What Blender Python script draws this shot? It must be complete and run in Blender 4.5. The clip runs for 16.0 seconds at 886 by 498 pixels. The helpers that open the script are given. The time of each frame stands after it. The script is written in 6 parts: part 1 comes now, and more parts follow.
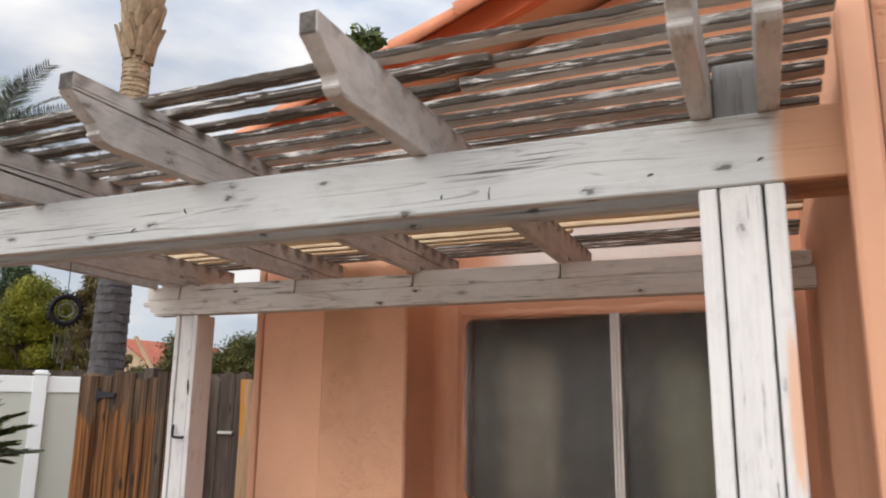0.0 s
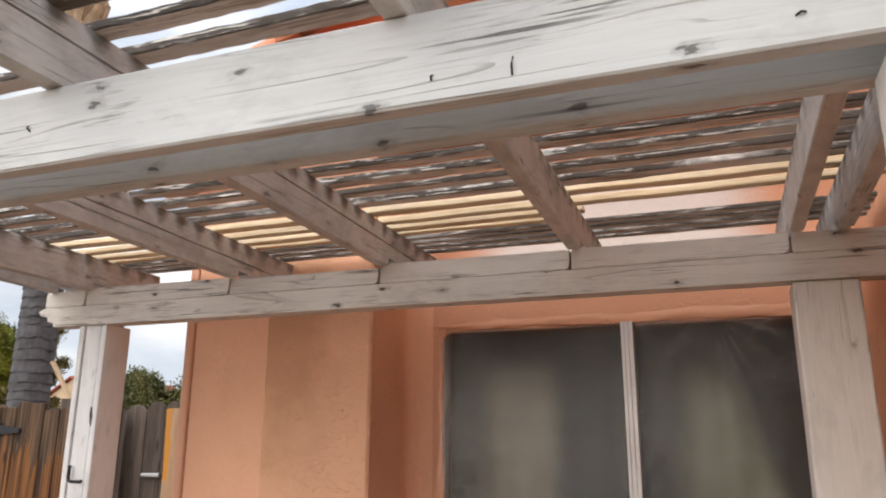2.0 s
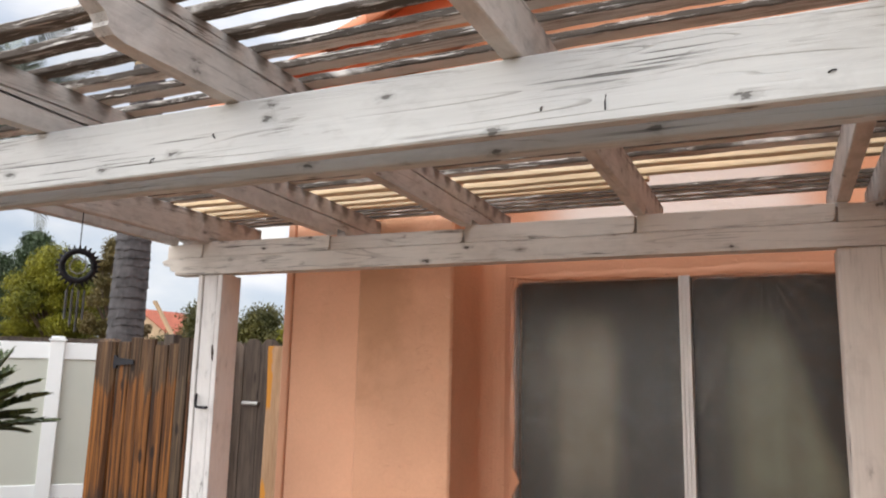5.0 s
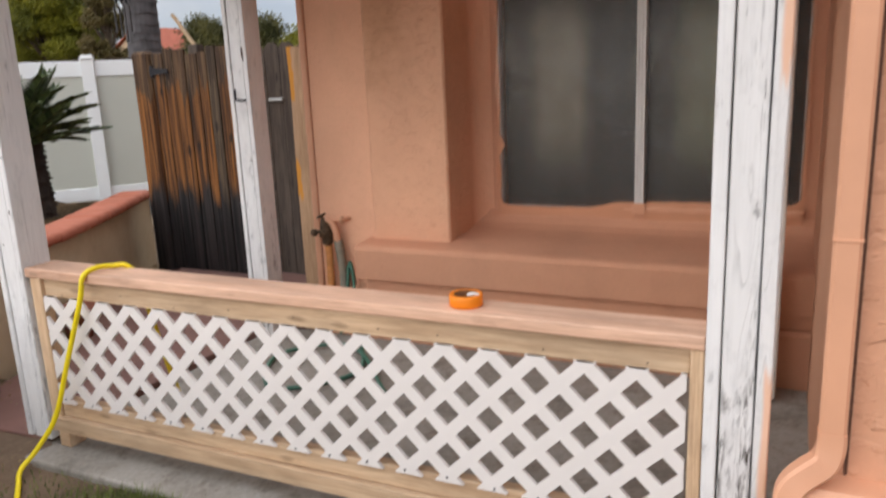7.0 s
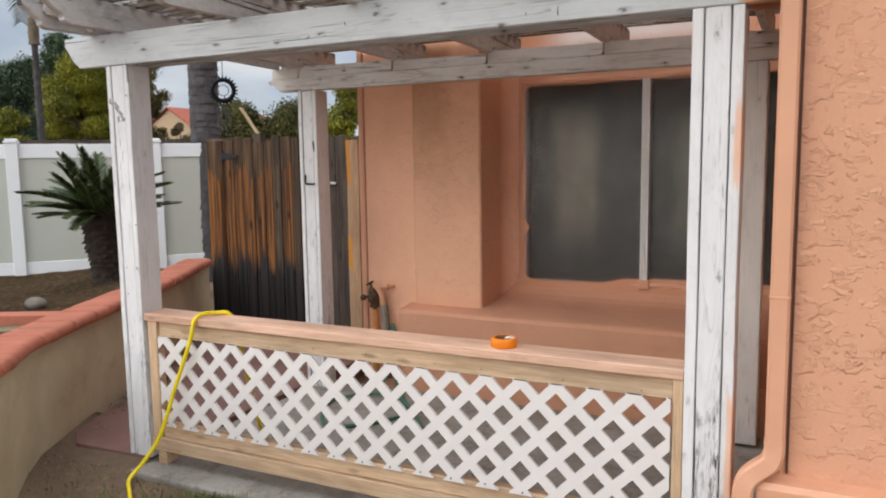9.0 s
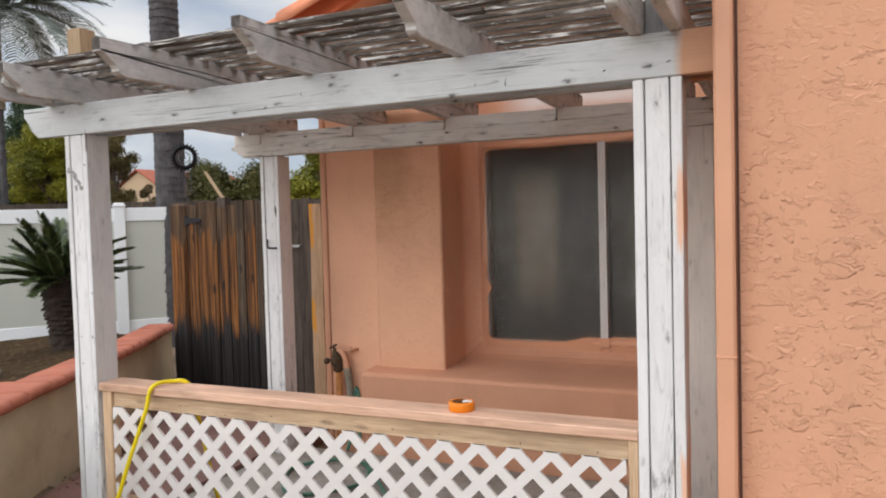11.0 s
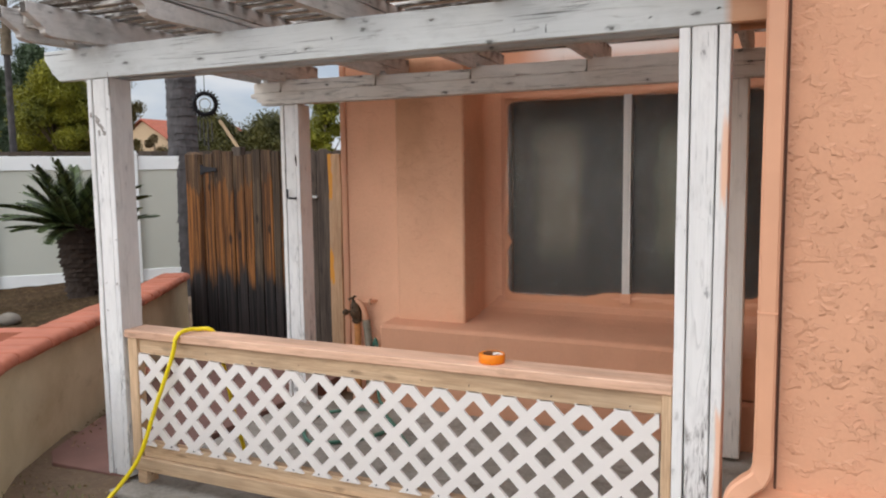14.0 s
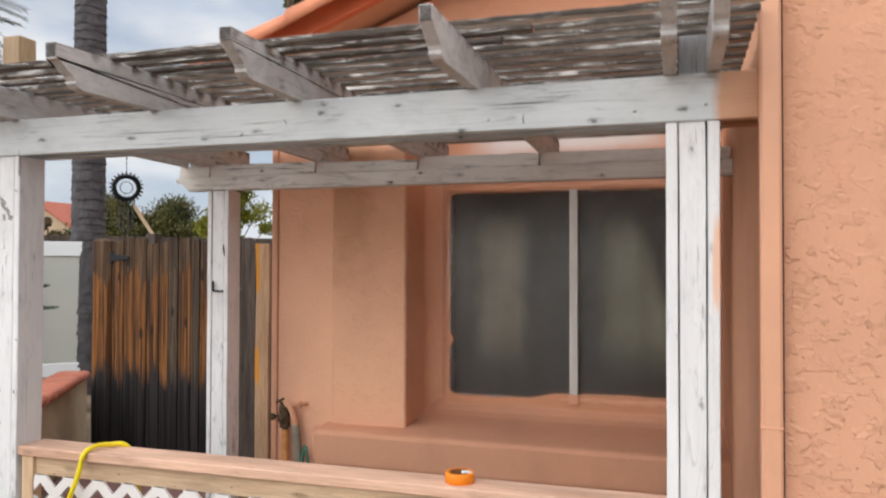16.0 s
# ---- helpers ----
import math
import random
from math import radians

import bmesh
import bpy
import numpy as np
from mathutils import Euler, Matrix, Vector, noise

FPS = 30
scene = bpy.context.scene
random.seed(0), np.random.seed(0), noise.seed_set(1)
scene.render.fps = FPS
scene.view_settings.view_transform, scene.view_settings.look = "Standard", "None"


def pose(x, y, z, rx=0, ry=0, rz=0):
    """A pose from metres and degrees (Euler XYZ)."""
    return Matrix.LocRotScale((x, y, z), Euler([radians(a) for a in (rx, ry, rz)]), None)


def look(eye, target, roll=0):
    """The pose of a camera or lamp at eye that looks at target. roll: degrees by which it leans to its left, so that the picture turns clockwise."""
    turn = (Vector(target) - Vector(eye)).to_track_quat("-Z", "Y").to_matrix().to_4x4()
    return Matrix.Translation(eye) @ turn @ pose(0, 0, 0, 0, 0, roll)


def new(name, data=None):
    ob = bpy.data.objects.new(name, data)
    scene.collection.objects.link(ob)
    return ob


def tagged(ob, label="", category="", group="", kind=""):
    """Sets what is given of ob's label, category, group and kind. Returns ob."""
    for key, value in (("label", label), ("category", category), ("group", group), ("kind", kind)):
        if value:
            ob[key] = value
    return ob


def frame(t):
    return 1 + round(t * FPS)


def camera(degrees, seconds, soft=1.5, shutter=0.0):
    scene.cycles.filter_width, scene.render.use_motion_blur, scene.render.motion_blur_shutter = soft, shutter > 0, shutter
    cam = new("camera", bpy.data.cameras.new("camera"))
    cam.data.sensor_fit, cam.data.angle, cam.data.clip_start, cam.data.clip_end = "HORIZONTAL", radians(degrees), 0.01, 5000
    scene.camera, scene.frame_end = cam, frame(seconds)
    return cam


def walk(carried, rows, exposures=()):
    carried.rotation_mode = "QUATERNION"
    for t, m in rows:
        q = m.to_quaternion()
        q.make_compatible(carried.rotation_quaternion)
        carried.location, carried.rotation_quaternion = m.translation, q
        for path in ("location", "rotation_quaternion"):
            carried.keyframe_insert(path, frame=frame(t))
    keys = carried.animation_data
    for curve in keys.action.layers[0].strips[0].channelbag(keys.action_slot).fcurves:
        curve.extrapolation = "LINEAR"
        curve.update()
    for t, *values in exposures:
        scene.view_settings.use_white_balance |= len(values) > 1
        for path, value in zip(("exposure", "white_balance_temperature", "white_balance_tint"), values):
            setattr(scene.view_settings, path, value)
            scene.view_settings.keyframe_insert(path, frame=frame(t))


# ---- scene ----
cam = camera(61.3, 16.0, soft=2.0, shutter=0.4)
METRES, EYE, TILT, LEAN, TURN = 3.8, 1.5, 0.0, 0.0, 23.2
ROWS = [
    (0.0, 0.0, 0.0, 0.0, -0.13, 11.59, -0.63),
    (0.5, -0.0233, 0.0483, -0.007, -0.68, 12.08, -1.59),
    (1.0, -0.0451, 0.1044, -0.0104, -2.73, 12.27, -0.72),
    (1.5, -0.0317, 0.157, -0.0106, -2.81, 13.91, -0.41),
    (2.0, -0.009, 0.1967, -0.0075, -2.79, 14.42, -0.21),
    (2.5, -0.0081, 0.2039, -0.0071, -2.41, 13.95, -0.27),
    (3.0, -0.0067, 0.2024, -0.007, -0.97, 13.43, -0.68),
    (3.5, -0.0123, 0.1979, -0.006, 1.54, 12.93, -1.08),
    (6.0, -0.0333, 0.0146, -0.0041, 0.68, -1.28, 0.44),
    (6.5, -0.0103, -0.0307, -0.0345, 4.46, -16.9, 3.58),
    (7.0, -0.0177, -0.0916, -0.0271, 1.63, -13.0, 2.41),
    (7.5, -0.0282, -0.1503, -0.011, -0.1, -6.49, -0.13),
    (8.0, -0.0048, -0.1954, -0.0176, 2.71, -6.81, 1.72),
    (8.5, -0.0218, -0.2487, -0.0158, 3.19, -7.29, 1.76),
    (9.0, -0.0448, -0.2881, -0.0137, 2.96, -6.64, 0.82),
    (11.5, -0.0248, -0.2964, -0.0049, 0.54, -1.99, 1.71),
    (12.0, -0.0261, -0.2961, -0.0044, 0.95, -2.69, 1.81),
    (12.5, -0.0316, -0.2963, -0.0049, 1.65, -3.52, 1.51),
    (13.0, -0.0409, -0.2978, -0.0052, 2.1, -4.21, 0.77),
    (13.5, -0.0499, -0.294, -0.0056, 1.91, -4.68, 0.14),
    (14.0, -0.0568, -0.2857, -0.0103, 1.15, -5.71, 0.67),
    (14.5, -0.0447, -0.2388, -0.0183, 0.08, -7.48, 2.93),
    (15.0, -0.0373, -0.1982, -0.0173, -1.17, -7.4, 4.74),
    (15.5, -0.0669, -0.1952, -0.0076, -4.66, -3.89, 2.65),
    (16.0, -0.1118, -0.212, -0.0027, -5.89, 1.07, -0.15),
]
walk(cam, [(t, pose(0, 0, EYE, TILT, LEAN, TURN) @ pose(METRES * x, METRES * y, METRES * z, 90 + pitch, roll, yaw)) for t, x, y, z, yaw, pitch, roll in ROWS], [(0.0, -0.23, 6800, 11), (1.5, -0.03, 6800, 11), (2.2, 0.07, 6800, 11), (3.7, 0.07, 6800, 11), (6.0, -0.07, 6800, 12), (6.5, -0.31, 6760, 13), (7.0, -0.37, 6700, 12), (8.5, -0.39, 6600, 10), (15.2, -0.39, 6600, 10), (16.0, -0.27, 6620, 10)])

# ---- light ----
SUN_FROM = (-2.6, -5.4, 2.5)
SUN_EL = math.atan2(SUN_FROM[2], math.hypot(SUN_FROM[0], SUN_FROM[1]))
SUN_AZ = math.atan2(SUN_FROM[0], SUN_FROM[1])
world = bpy.data.worlds.new("overcast_sky")
scene.world = world
world.use_nodes = True
wn, wl = world.node_tree.nodes, world.node_tree.links
wn.clear()
w_out = wn.new("ShaderNodeOutputWorld")
w_bg = wn.new("ShaderNodeBackground")
w_sky = wn.new("ShaderNodeTexSky")
w_sky.sky_type, w_sky.sun_disc = "NISHITA", False
w_sky.sun_elevation, w_sky.sun_rotation = SUN_EL, SUN_AZ
w_gain = wn.new("ShaderNodeVectorMath")
w_gain.operation = "SCALE"
w_gain.inputs["Scale"].default_value = 0.10
w_co = wn.new("ShaderNodeTexCoord")
w_map = wn.new("ShaderNodeMapping")
w_map.inputs["Scale"].default_value = (1.0, 1.0, 2.6)
w_cl = wn.new("ShaderNodeTexNoise")
w_cl.inputs["Scale"].default_value, w_cl.inputs["Detail"].default_value = 2.2, 5.0
w_ramp = wn.new("ShaderNodeValToRGB")
w_ramp.color_ramp.elements[0].position, w_ramp.color_ramp.elements[1].position = 0.30, 0.55
w_ramp.color_ramp.elements[0].color = (0.55, 0.55, 0.55, 1)
w_ramp.color_ramp.elements[1].color = (1, 1, 1, 1)
w_cl2 = wn.new("ShaderNodeTexNoise")
w_cl2.inputs["Scale"].default_value, w_cl2.inputs["Detail"].default_value = 4.5, 6.0
w_r2 = wn.new("ShaderNodeValToRGB")
w_r2.color_ramp.elements[0].position, w_r2.color_ramp.elements[1].position = 0.36, 0.64
w_r2.color_ramp.elements[0].color = (0.58, 0.67, 0.82, 1)
w_r2.color_ramp.elements[1].color = (0.96, 0.97, 0.99, 1)
w_mix = wn.new("ShaderNodeMix")
w_mix.data_type = "RGBA"
wl.new(w_sky.outputs["Color"], w_gain.inputs[0])
wl.new(w_co.outputs["Generated"], w_map.inputs["Vector"])
wl.new(w_map.outputs["Vector"], w_cl.inputs["Vector"])
wl.new(w_map.outputs["Vector"], w_cl2.inputs["Vector"])
wl.new(w_cl.outputs["Fac"], w_ramp.inputs["Fac"])
wl.new(w_cl2.outputs["Fac"], w_r2.inputs["Fac"])
wl.new(w_ramp.outputs["Color"], w_mix.inputs["Factor"])
wl.new(w_gain.outputs["Vector"], w_mix.inputs["A"])
wl.new(w_r2.outputs["Color"], w_mix.inputs["B"])
wl.new(w_mix.outputs["Result"], w_bg.inputs["Color"])
# an overcast dome: brighter towards the zenith and towards the veiled sun
w_sep = wn.new("ShaderNodeSeparateXYZ")
wl.new(w_co.outputs["Generated"], w_sep.inputs["Vector"])
w_up = wn.new("ShaderNodeMapRange")
w_up.inputs["From Min"].default_value, w_up.inputs["From Max"].default_value = 0.0, 1.0
w_up.inputs["To Min"].default_value, w_up.inputs["To Max"].default_value = 1.16, 3.85
w_pow = wn.new("ShaderNodeMath")
w_pow.operation, w_pow.use_clamp = "POWER", True
w_pow.inputs[1].default_value = 4.0
wl.new(w_sep.outputs["Z"], w_pow.inputs[0])
wl.new(w_pow.outputs["Value"], w_up.inputs["Value"])
w_dot = wn.new("ShaderNodeVectorMath")
w_dot.operation = "DOT_PRODUCT"
w_dot.inputs[1].default_value = Vector(SUN_FROM).normalized()
wl.new(w_co.outputs["Generated"], w_dot.inputs[0])
w_glow = wn.new("ShaderNodeMapRange")
w_glow.interpolation_type = "SMOOTHSTEP"
w_glow.inputs["From Min"].default_value, w_glow.inputs["From Max"].default_value = -0.1, 1.0
w_glow.inputs["To Min"].default_value, w_glow.inputs["To Max"].default_value = 0.0, 1.6
wl.new(w_dot.outputs["Value"], w_glow.inputs["Value"])
w_sum = wn.new("ShaderNodeMath")
wl.new(w_up.outputs["Result"], w_sum.inputs[0])
wl.new(w_glow.outputs["Result"], w_sum.inputs[1])
wl.new(w_sum.outputs["Value"], w_bg.inputs["Strength"])
wl.new(w_bg.outputs["Background"], w_out.inputs["Surface"])

sun_data = bpy.data.lights.new("sun", "SUN")
sun_data.energy, sun_data.angle, sun_data.color = 0.85, radians(50), (1.0, 0.97, 0.93)
sun = new("sun", sun_data)
sun.matrix_world = look(SUN_FROM, (0, 0, 0))


# ---- materials ----
def srgb(r, g, b):
    """Linear colour from a display colour of 0 to 255."""
    return tuple(((v / 255 + 0.055) / 1.055) ** 2.4 if v > 10 else v / 255 / 12.92 for v in (r, g, b))


class Nodes:
    """A small builder for one node material."""

    def __init__(self, name, rough=0.8, metal=0.0, spec=0.4):
        self.mat = bpy.data.materials.new(name)
        self.mat.use_nodes = True
        self.n, self.l = self.mat.node_tree.nodes, self.mat.node_tree.links
        self.bsdf = self.n["Principled BSDF"]
        self.bsdf.inputs["Roughness"].default_value = rough
        self.bsdf.inputs["Metallic"].default_value = metal
        self.bsdf.inputs["Specular IOR Level"].default_value = spec
        tc = self.n.new("ShaderNodeTexCoord")
        self.obj = tc.outputs["Object"]
        info = self.n.new("ShaderNodeObjectInfo")
        self.rand = info.outputs["Random"]
        sc = self.n.new("ShaderNodeVectorMath")
        sc.operation = "MULTIPLY_ADD"
        cmb = self.n.new("ShaderNodeCombineXYZ")
        for k in ("X", "Y", "Z"):
            self.l.new(self.rand, cmb.inputs[k])
        self.l.new(cmb.outputs["Vector"], sc.inputs[0])
        sc.inputs[1].default_value = (37.0, 19.0, 23.0)
        self.l.new(self.obj, sc.inputs[2])
        self.own = sc.outputs["Vector"]

    def mapped(self, scale, vec=None):
        m = self.n.new("ShaderNodeMapping")
        m.inputs["Scale"].default_value = scale
        self.l.new(vec or self.own, m.inputs["Vector"])
        return m.outputs["Vector"]

    def noise(self, vec, scale, detail=4.0, dist=0.0, rough=0.55):
        t = self.n.new("ShaderNodeTexNoise")
        t.inputs["Scale"].default_value, t.inputs["Detail"].default_value = scale, detail
        t.inputs["Distortion"].default_value, t.inputs["Roughness"].default_value = dist, rough
        self.l.new(vec, t.inputs["Vector"])
        return t.outputs["Fac"]

    def ramp(self, fac, *stops, soft=False):
        r = self.n.new("ShaderNodeValToRGB")
        if soft:
            r.color_ramp.interpolation = "B_SPLINE"
        e = r.color_ramp.elements
        while len(e) < len(stops):
            e.new(0.5)
        for k, (p, c) in enumerate(stops):
            e[k].position = p
            e[k].color = (*c, 1) if isinstance(c, tuple) else (c, c, c, 1)
        self.l.new(fac, r.inputs["Fac"])
        return r.outputs["Color"]

    def mix(self, fac, a, b, mode="MIX"):
        m = self.n.new("ShaderNodeMix")
        m.data_type, m.blend_type = "RGBA", mode
        for v, k in ((fac, "Factor"), (a, "A"), (b, "B")):
            if isinstance(v, (int, float)):
                m.inputs[k].default_value = v if k == "Factor" else (v, v, v, 1)
            elif isinstance(v, tuple):
                m.inputs[k].default_value = (*v, 1)
            else:
                self.l.new(v, m.inputs[k])
        return m.outputs["Result"]

    def math(self, op, a, b=0.0):
        m = self.n.new("ShaderNodeMath")
        m.operation = op
        for k, v in enumerate((a, b)):
            if isinstance(v, (int, float)):
                m.inputs[k].default_value = v
            else:
                self.l.new(v, m.inputs[k])
        return m.outputs["Value"]

    def axis(self, vec, k):
        s = self.n.new("ShaderNodeSeparateXYZ")
        self.l.new(vec, s.inputs["Vector"])
        return s.outputs[k]

    def color(self, v):
        if isinstance(v, tuple):
            self.bsdf.inputs["Base Color"].default_value = (*v, 1)
        else:
            self.l.new(v, self.bsdf.inputs["Base Color"])
        return self

    def rough(self, v):
        self.l.new(v, self.bsdf.inputs["Roughness"])
        return self

    def bump(self, h, strength=0.5, dist=0.004, below=None):
        b = self.n.new("ShaderNodeBump")
        b.inputs["Strength"].default_value, b.inputs["Distance"].default_value = strength, dist
        self.l.new(h, b.inputs["Height"])
        if below is not None:
            self.l.new(below, b.inputs["Normal"])
        self.l.new(b.outputs["Normal"], self.bsdf.inputs["Normal"])
        return b.outputs["Normal"]


def smooth_step(m, v, lo, hi):
    r = m.n.new("ShaderNodeMapRange")
    r.interpolation_type = "SMOOTHERSTEP"
    r.inputs["From Min"].default_value, r.inputs["From Max"].default_value = lo, hi
    m.l.new(v, r.inputs["Value"])
    return r.outputs["Result"]


def stucco(name, tone, primed=False, relief=1.0, tan=False):
    """Painted skip-trowel stucco: flat plateaus with short ragged edges in clusters, mottled paint."""
    m = Nodes(name, 0.9, spec=0.25)
    big = m.noise(m.obj, 1.1, 3)
    fine = m.noise(m.obj, 70, 3)
    dark = tuple(v * 0.88 for v in tone)
    light = tuple(min(1, v * 1.06) for v in tone)
    col = m.ramp(big, (0.3, dark), (0.5, tone), (0.72, light))
    grime = m.ramp(m.noise(m.mapped((2.5, 2.5, 0.7), m.obj), 1.6, 5), (0.55, 0.0), (0.85, 1.0))
    col = m.mix(m.math("MULTIPLY", grime, 0.45), col, tuple(v * 0.68 for v in tone))
    pink = m.ramp(m.noise(m.obj, 6.0, 4, 0.6), (0.58, 0.0), (0.72, 0.3))
    col = m.mix(pink, col, (tone[0] * 1.02, tone[1] * 0.9, tone[2] * 0.92))
    col = m.mix(0.12, col, m.ramp(fine, (0.3, tuple(v * 0.7 for v in tone)), (0.7, light)))
    if primed:
        # bare primer above the reach of the spray gun, behind the pergola's rafters
        px, pz = m.axis(m.obj, "X"), m.math("ADD", m.axis(m.obj, "Z"), m.math("MULTIPLY", m.noise(m.obj, 2.6, 4), 0.12))
        bare = m.math("MULTIPLY", m.math("MULTIPLY", smooth_step(m, px, -1.5, -1.1), smooth_step(m, px, 0.0, -0.35)), m.math("MULTIPLY", smooth_step(m, pz, 2.20, 2.34), smooth_step(m, pz, 2.75, 2.55)))
        col = m.mix(m.math("MULTIPLY", bare, 0.9), col, srgb(222, 214, 208))
    if tan:
        # tan mixed in everywhere a little, most of all at the top by the crease
        tx, tz = m.axis(m.obj, "X"), m.math("ADD", m.axis(m.obj, "Z"), m.math("MULTIPLY", m.math("SUBTRACT", m.noise(m.obj, 5.0, 5, 0.6), 0.5), 1.1))
        thin = m.math("MULTIPLY", smooth_step(m, tz, 1.15, 1.85), smooth_step(m, m.math("ADD", tx, m.math("MULTIPLY", m.noise(m.obj, 7.0, 4), 0.3)), -1.62, -1.86))
        col = m.mix(m.math("ADD", m.math("MULTIPLY", thin, 0.46), 0.1), col, srgb(172, 128, 92))
    m.color(col)
    zone = m.ramp(m.noise(m.mapped((1, 1, 0.8), m.obj), 3.0, 3), (0.38, 0.0), (0.62, 1.0))
    gap = m.ramp(m.noise(m.mapped((0.8, 0.8, 1.3), m.obj), 15, 3), (0.45, 0.0), (0.53, 1.0))
    n0 = m.noise(m.mapped((0.85, 0.85, 1.3), m.obj), 31, 3, 0.5, 0.55)
    tr = m.ramp(n0, (0.492, 0.0), (0.506, 1.0), (0.80, 0.1))
    amp = m.math("MULTIPLY", m.math("ADD", m.math("MULTIPLY", zone, 0.7), 0.3), relief)
    n1 = m.bump(fine, 0.2, 0.002)
    n2 = m.bump(m.noise(m.obj, 9, 3), 0.25, 0.006, n1)
    m.bump(m.math("MULTIPLY", m.math("MULTIPLY", tr, gap), amp), 0.85, 0.006, n2)
    return m.mat


def painted_wood(name, paint, wood, wear, crack=0.5, rough=0.75, dash=2.0, knots=0.6, teeth=False, foot=0.0, flake=5.0):
    """Old painted timber: grain along local x, paint gone in streaks, checks, knots and grime."""
    m = Nodes(name, rough, spec=0.3)
    grain = m.noise(m.mapped((1.3, 34, 34)), 1.0, 6, 0.4)
    fine = m.noise(m.mapped((4, 130, 130)), 1.0, 4)
    z_in = m.noise(m.mapped((2.6, 11, 11)), 1.0, 5, 0.6, 0.62)
    s_in = m.noise(m.mapped((flake, 130, 130)), 1.0, 5, 0.5, 0.65)
    if foot:
        # splash from the ground has lifted the paint towards the foot
        low = m.math("MAXIMUM", 0.0, m.math("MULTIPLY", m.math("SUBTRACT", -0.1, m.axis(m.obj, "X")), foot))
        z_in = m.math("ADD", z_in, low)
        s_in = m.math("ADD", s_in, m.math("MULTIPLY", low, 0.32))
    zone = m.ramp(z_in, (0.66 - wear * 0.36, 0.0), (0.80 - wear * 0.36, 1.0))
    streak = m.ramp(s_in, (0.54 - wear * 0.16, 0.0), (0.60 - wear * 0.16, 1.0))
    wearf = m.math("MULTIPLY", zone, streak)
    pale = m.ramp(m.noise(m.mapped((1.2, 3, 3)), 1.7, 4), (0.32, tuple(v * 0.88 for v in paint)), (0.62, paint))
    pale = m.mix(0.22, pale, m.ramp(fine, (0.32, tuple(v * 0.72 for v in paint)), (0.6, paint)))
    dirt = m.ramp(m.noise(m.mapped((7, 16, 16)), 1.0, 6, 0.4, 0.7), (0.50, 0.0), (0.74, 1.0))
    pale = m.mix(m.math("MULTIPLY", dirt, 0.55 if teeth else 0.35), pale, tuple(v * 0.42 + w * 0.14 for v, w in zip(paint, wood)))
    if teeth:
        wash = m.ramp(m.noise(m.mapped((9, 13, 13)), 1.0, 6, 0.5, 0.65), (0.46, 0.0), (0.70, 0.6))
        pale = m.mix(wash, pale, tuple(v * 0.5 for v in paint))
    woodc = m.ramp(grain, (0.3, tuple(v * 0.5 for v in wood)), (0.7, wood))
    col = m.mix(wearf, pale, woodc)
    chk = m.ramp(m.noise(m.mapped((dash, 170, 170)), 1.0, 3, 0.3), (0.35 + 0.03 * crack, 1.0), (0.385 + 0.04 * crack, 0.0))
    gate = m.ramp(m.noise(m.mapped((0.9, 4, 4)), 2.0, 3), (0.62 - 0.22 * crack, 0.0), (0.74 - 0.2 * crack, 1.0))
    cr = m.math("MULTIPLY", chk, gate)
    col = m.mix(m.math("MULTIPLY", cr, 0.8), col, tuple(v * 0.22 for v in wood))
    # long checks that follow the growth rings, in bundles
    ring = m.noise(m.mapped((0.5, 9, 9)), 1.0, 2, 0.35)
    frac = m.math("FRACT", m.math("MULTIPLY", ring, 13.0))
    line = m.math("MULTIPLY", m.ramp(frac, (0.0, 1.0), (0.05, 0.6), (0.10, 0.0)), m.ramp(m.noise(m.mapped((1.1, 3.5, 3.5)), 1.6, 4), (0.56 - 0.14 * crack, 0.0), (0.64 - 0.14 * crack, 1.0)))
    line = m.math("MULTIPLY", line, m.ramp(m.noise(m.mapped((5, 40, 40)), 1.0, 3), (0.40, 0.1), (0.56, 1.0)))
    cr = m.math("MAXIMUM", cr, m.math("MULTIPLY", line, 0.8))
    col = m.mix(m.math("MULTIPLY", line, 0.2 + 0.45 * crack), col, tuple(v * 0.5 for v in wood))
    # knots: a dark split heart in a faint ring, in some cells only
    vor = m.n.new("ShaderNodeTexVoronoi")
    vor.inputs["Scale"].default_value = 1.0
    vor.voronoi_dimensions = "2D"
    flat = m.n.new("ShaderNodeCombineXYZ")
    m.l.new(m.math("MULTIPLY", m.axis(m.own, "X"), 3.9), flat.inputs["X"])
    m.l.new(m.math("MULTIPLY", m.math("ADD", m.axis(m.own, "Y"), m.axis(m.own, "Z")), 9.5), flat.inputs["Y"])
    m.l.new(flat.outputs["Vector"], vor.inputs["Vector"])
    some = m.ramp(m.axis(vor.outputs["Color"], "X"), (0.44, 0.0), (0.46, 1.0))
    wob = m.math("ADD", vor.outputs["Distance"], m.math("MULTIPLY", m.math("SUBTRACT", m.noise(m.mapped((40, 80, 80)), 1.0, 4, 0.8), 0.5), 0.26))
    knot = m.math("MULTIPLY", m.ramp(wob, (0.03, 1.0), (0.05, 0.35), (0.10, 0.14), (0.13, 0.0)), some)
    col = m.mix(m.math("MULTIPLY", knot, knots), col, tuple(v * 0.3 for v in wood))
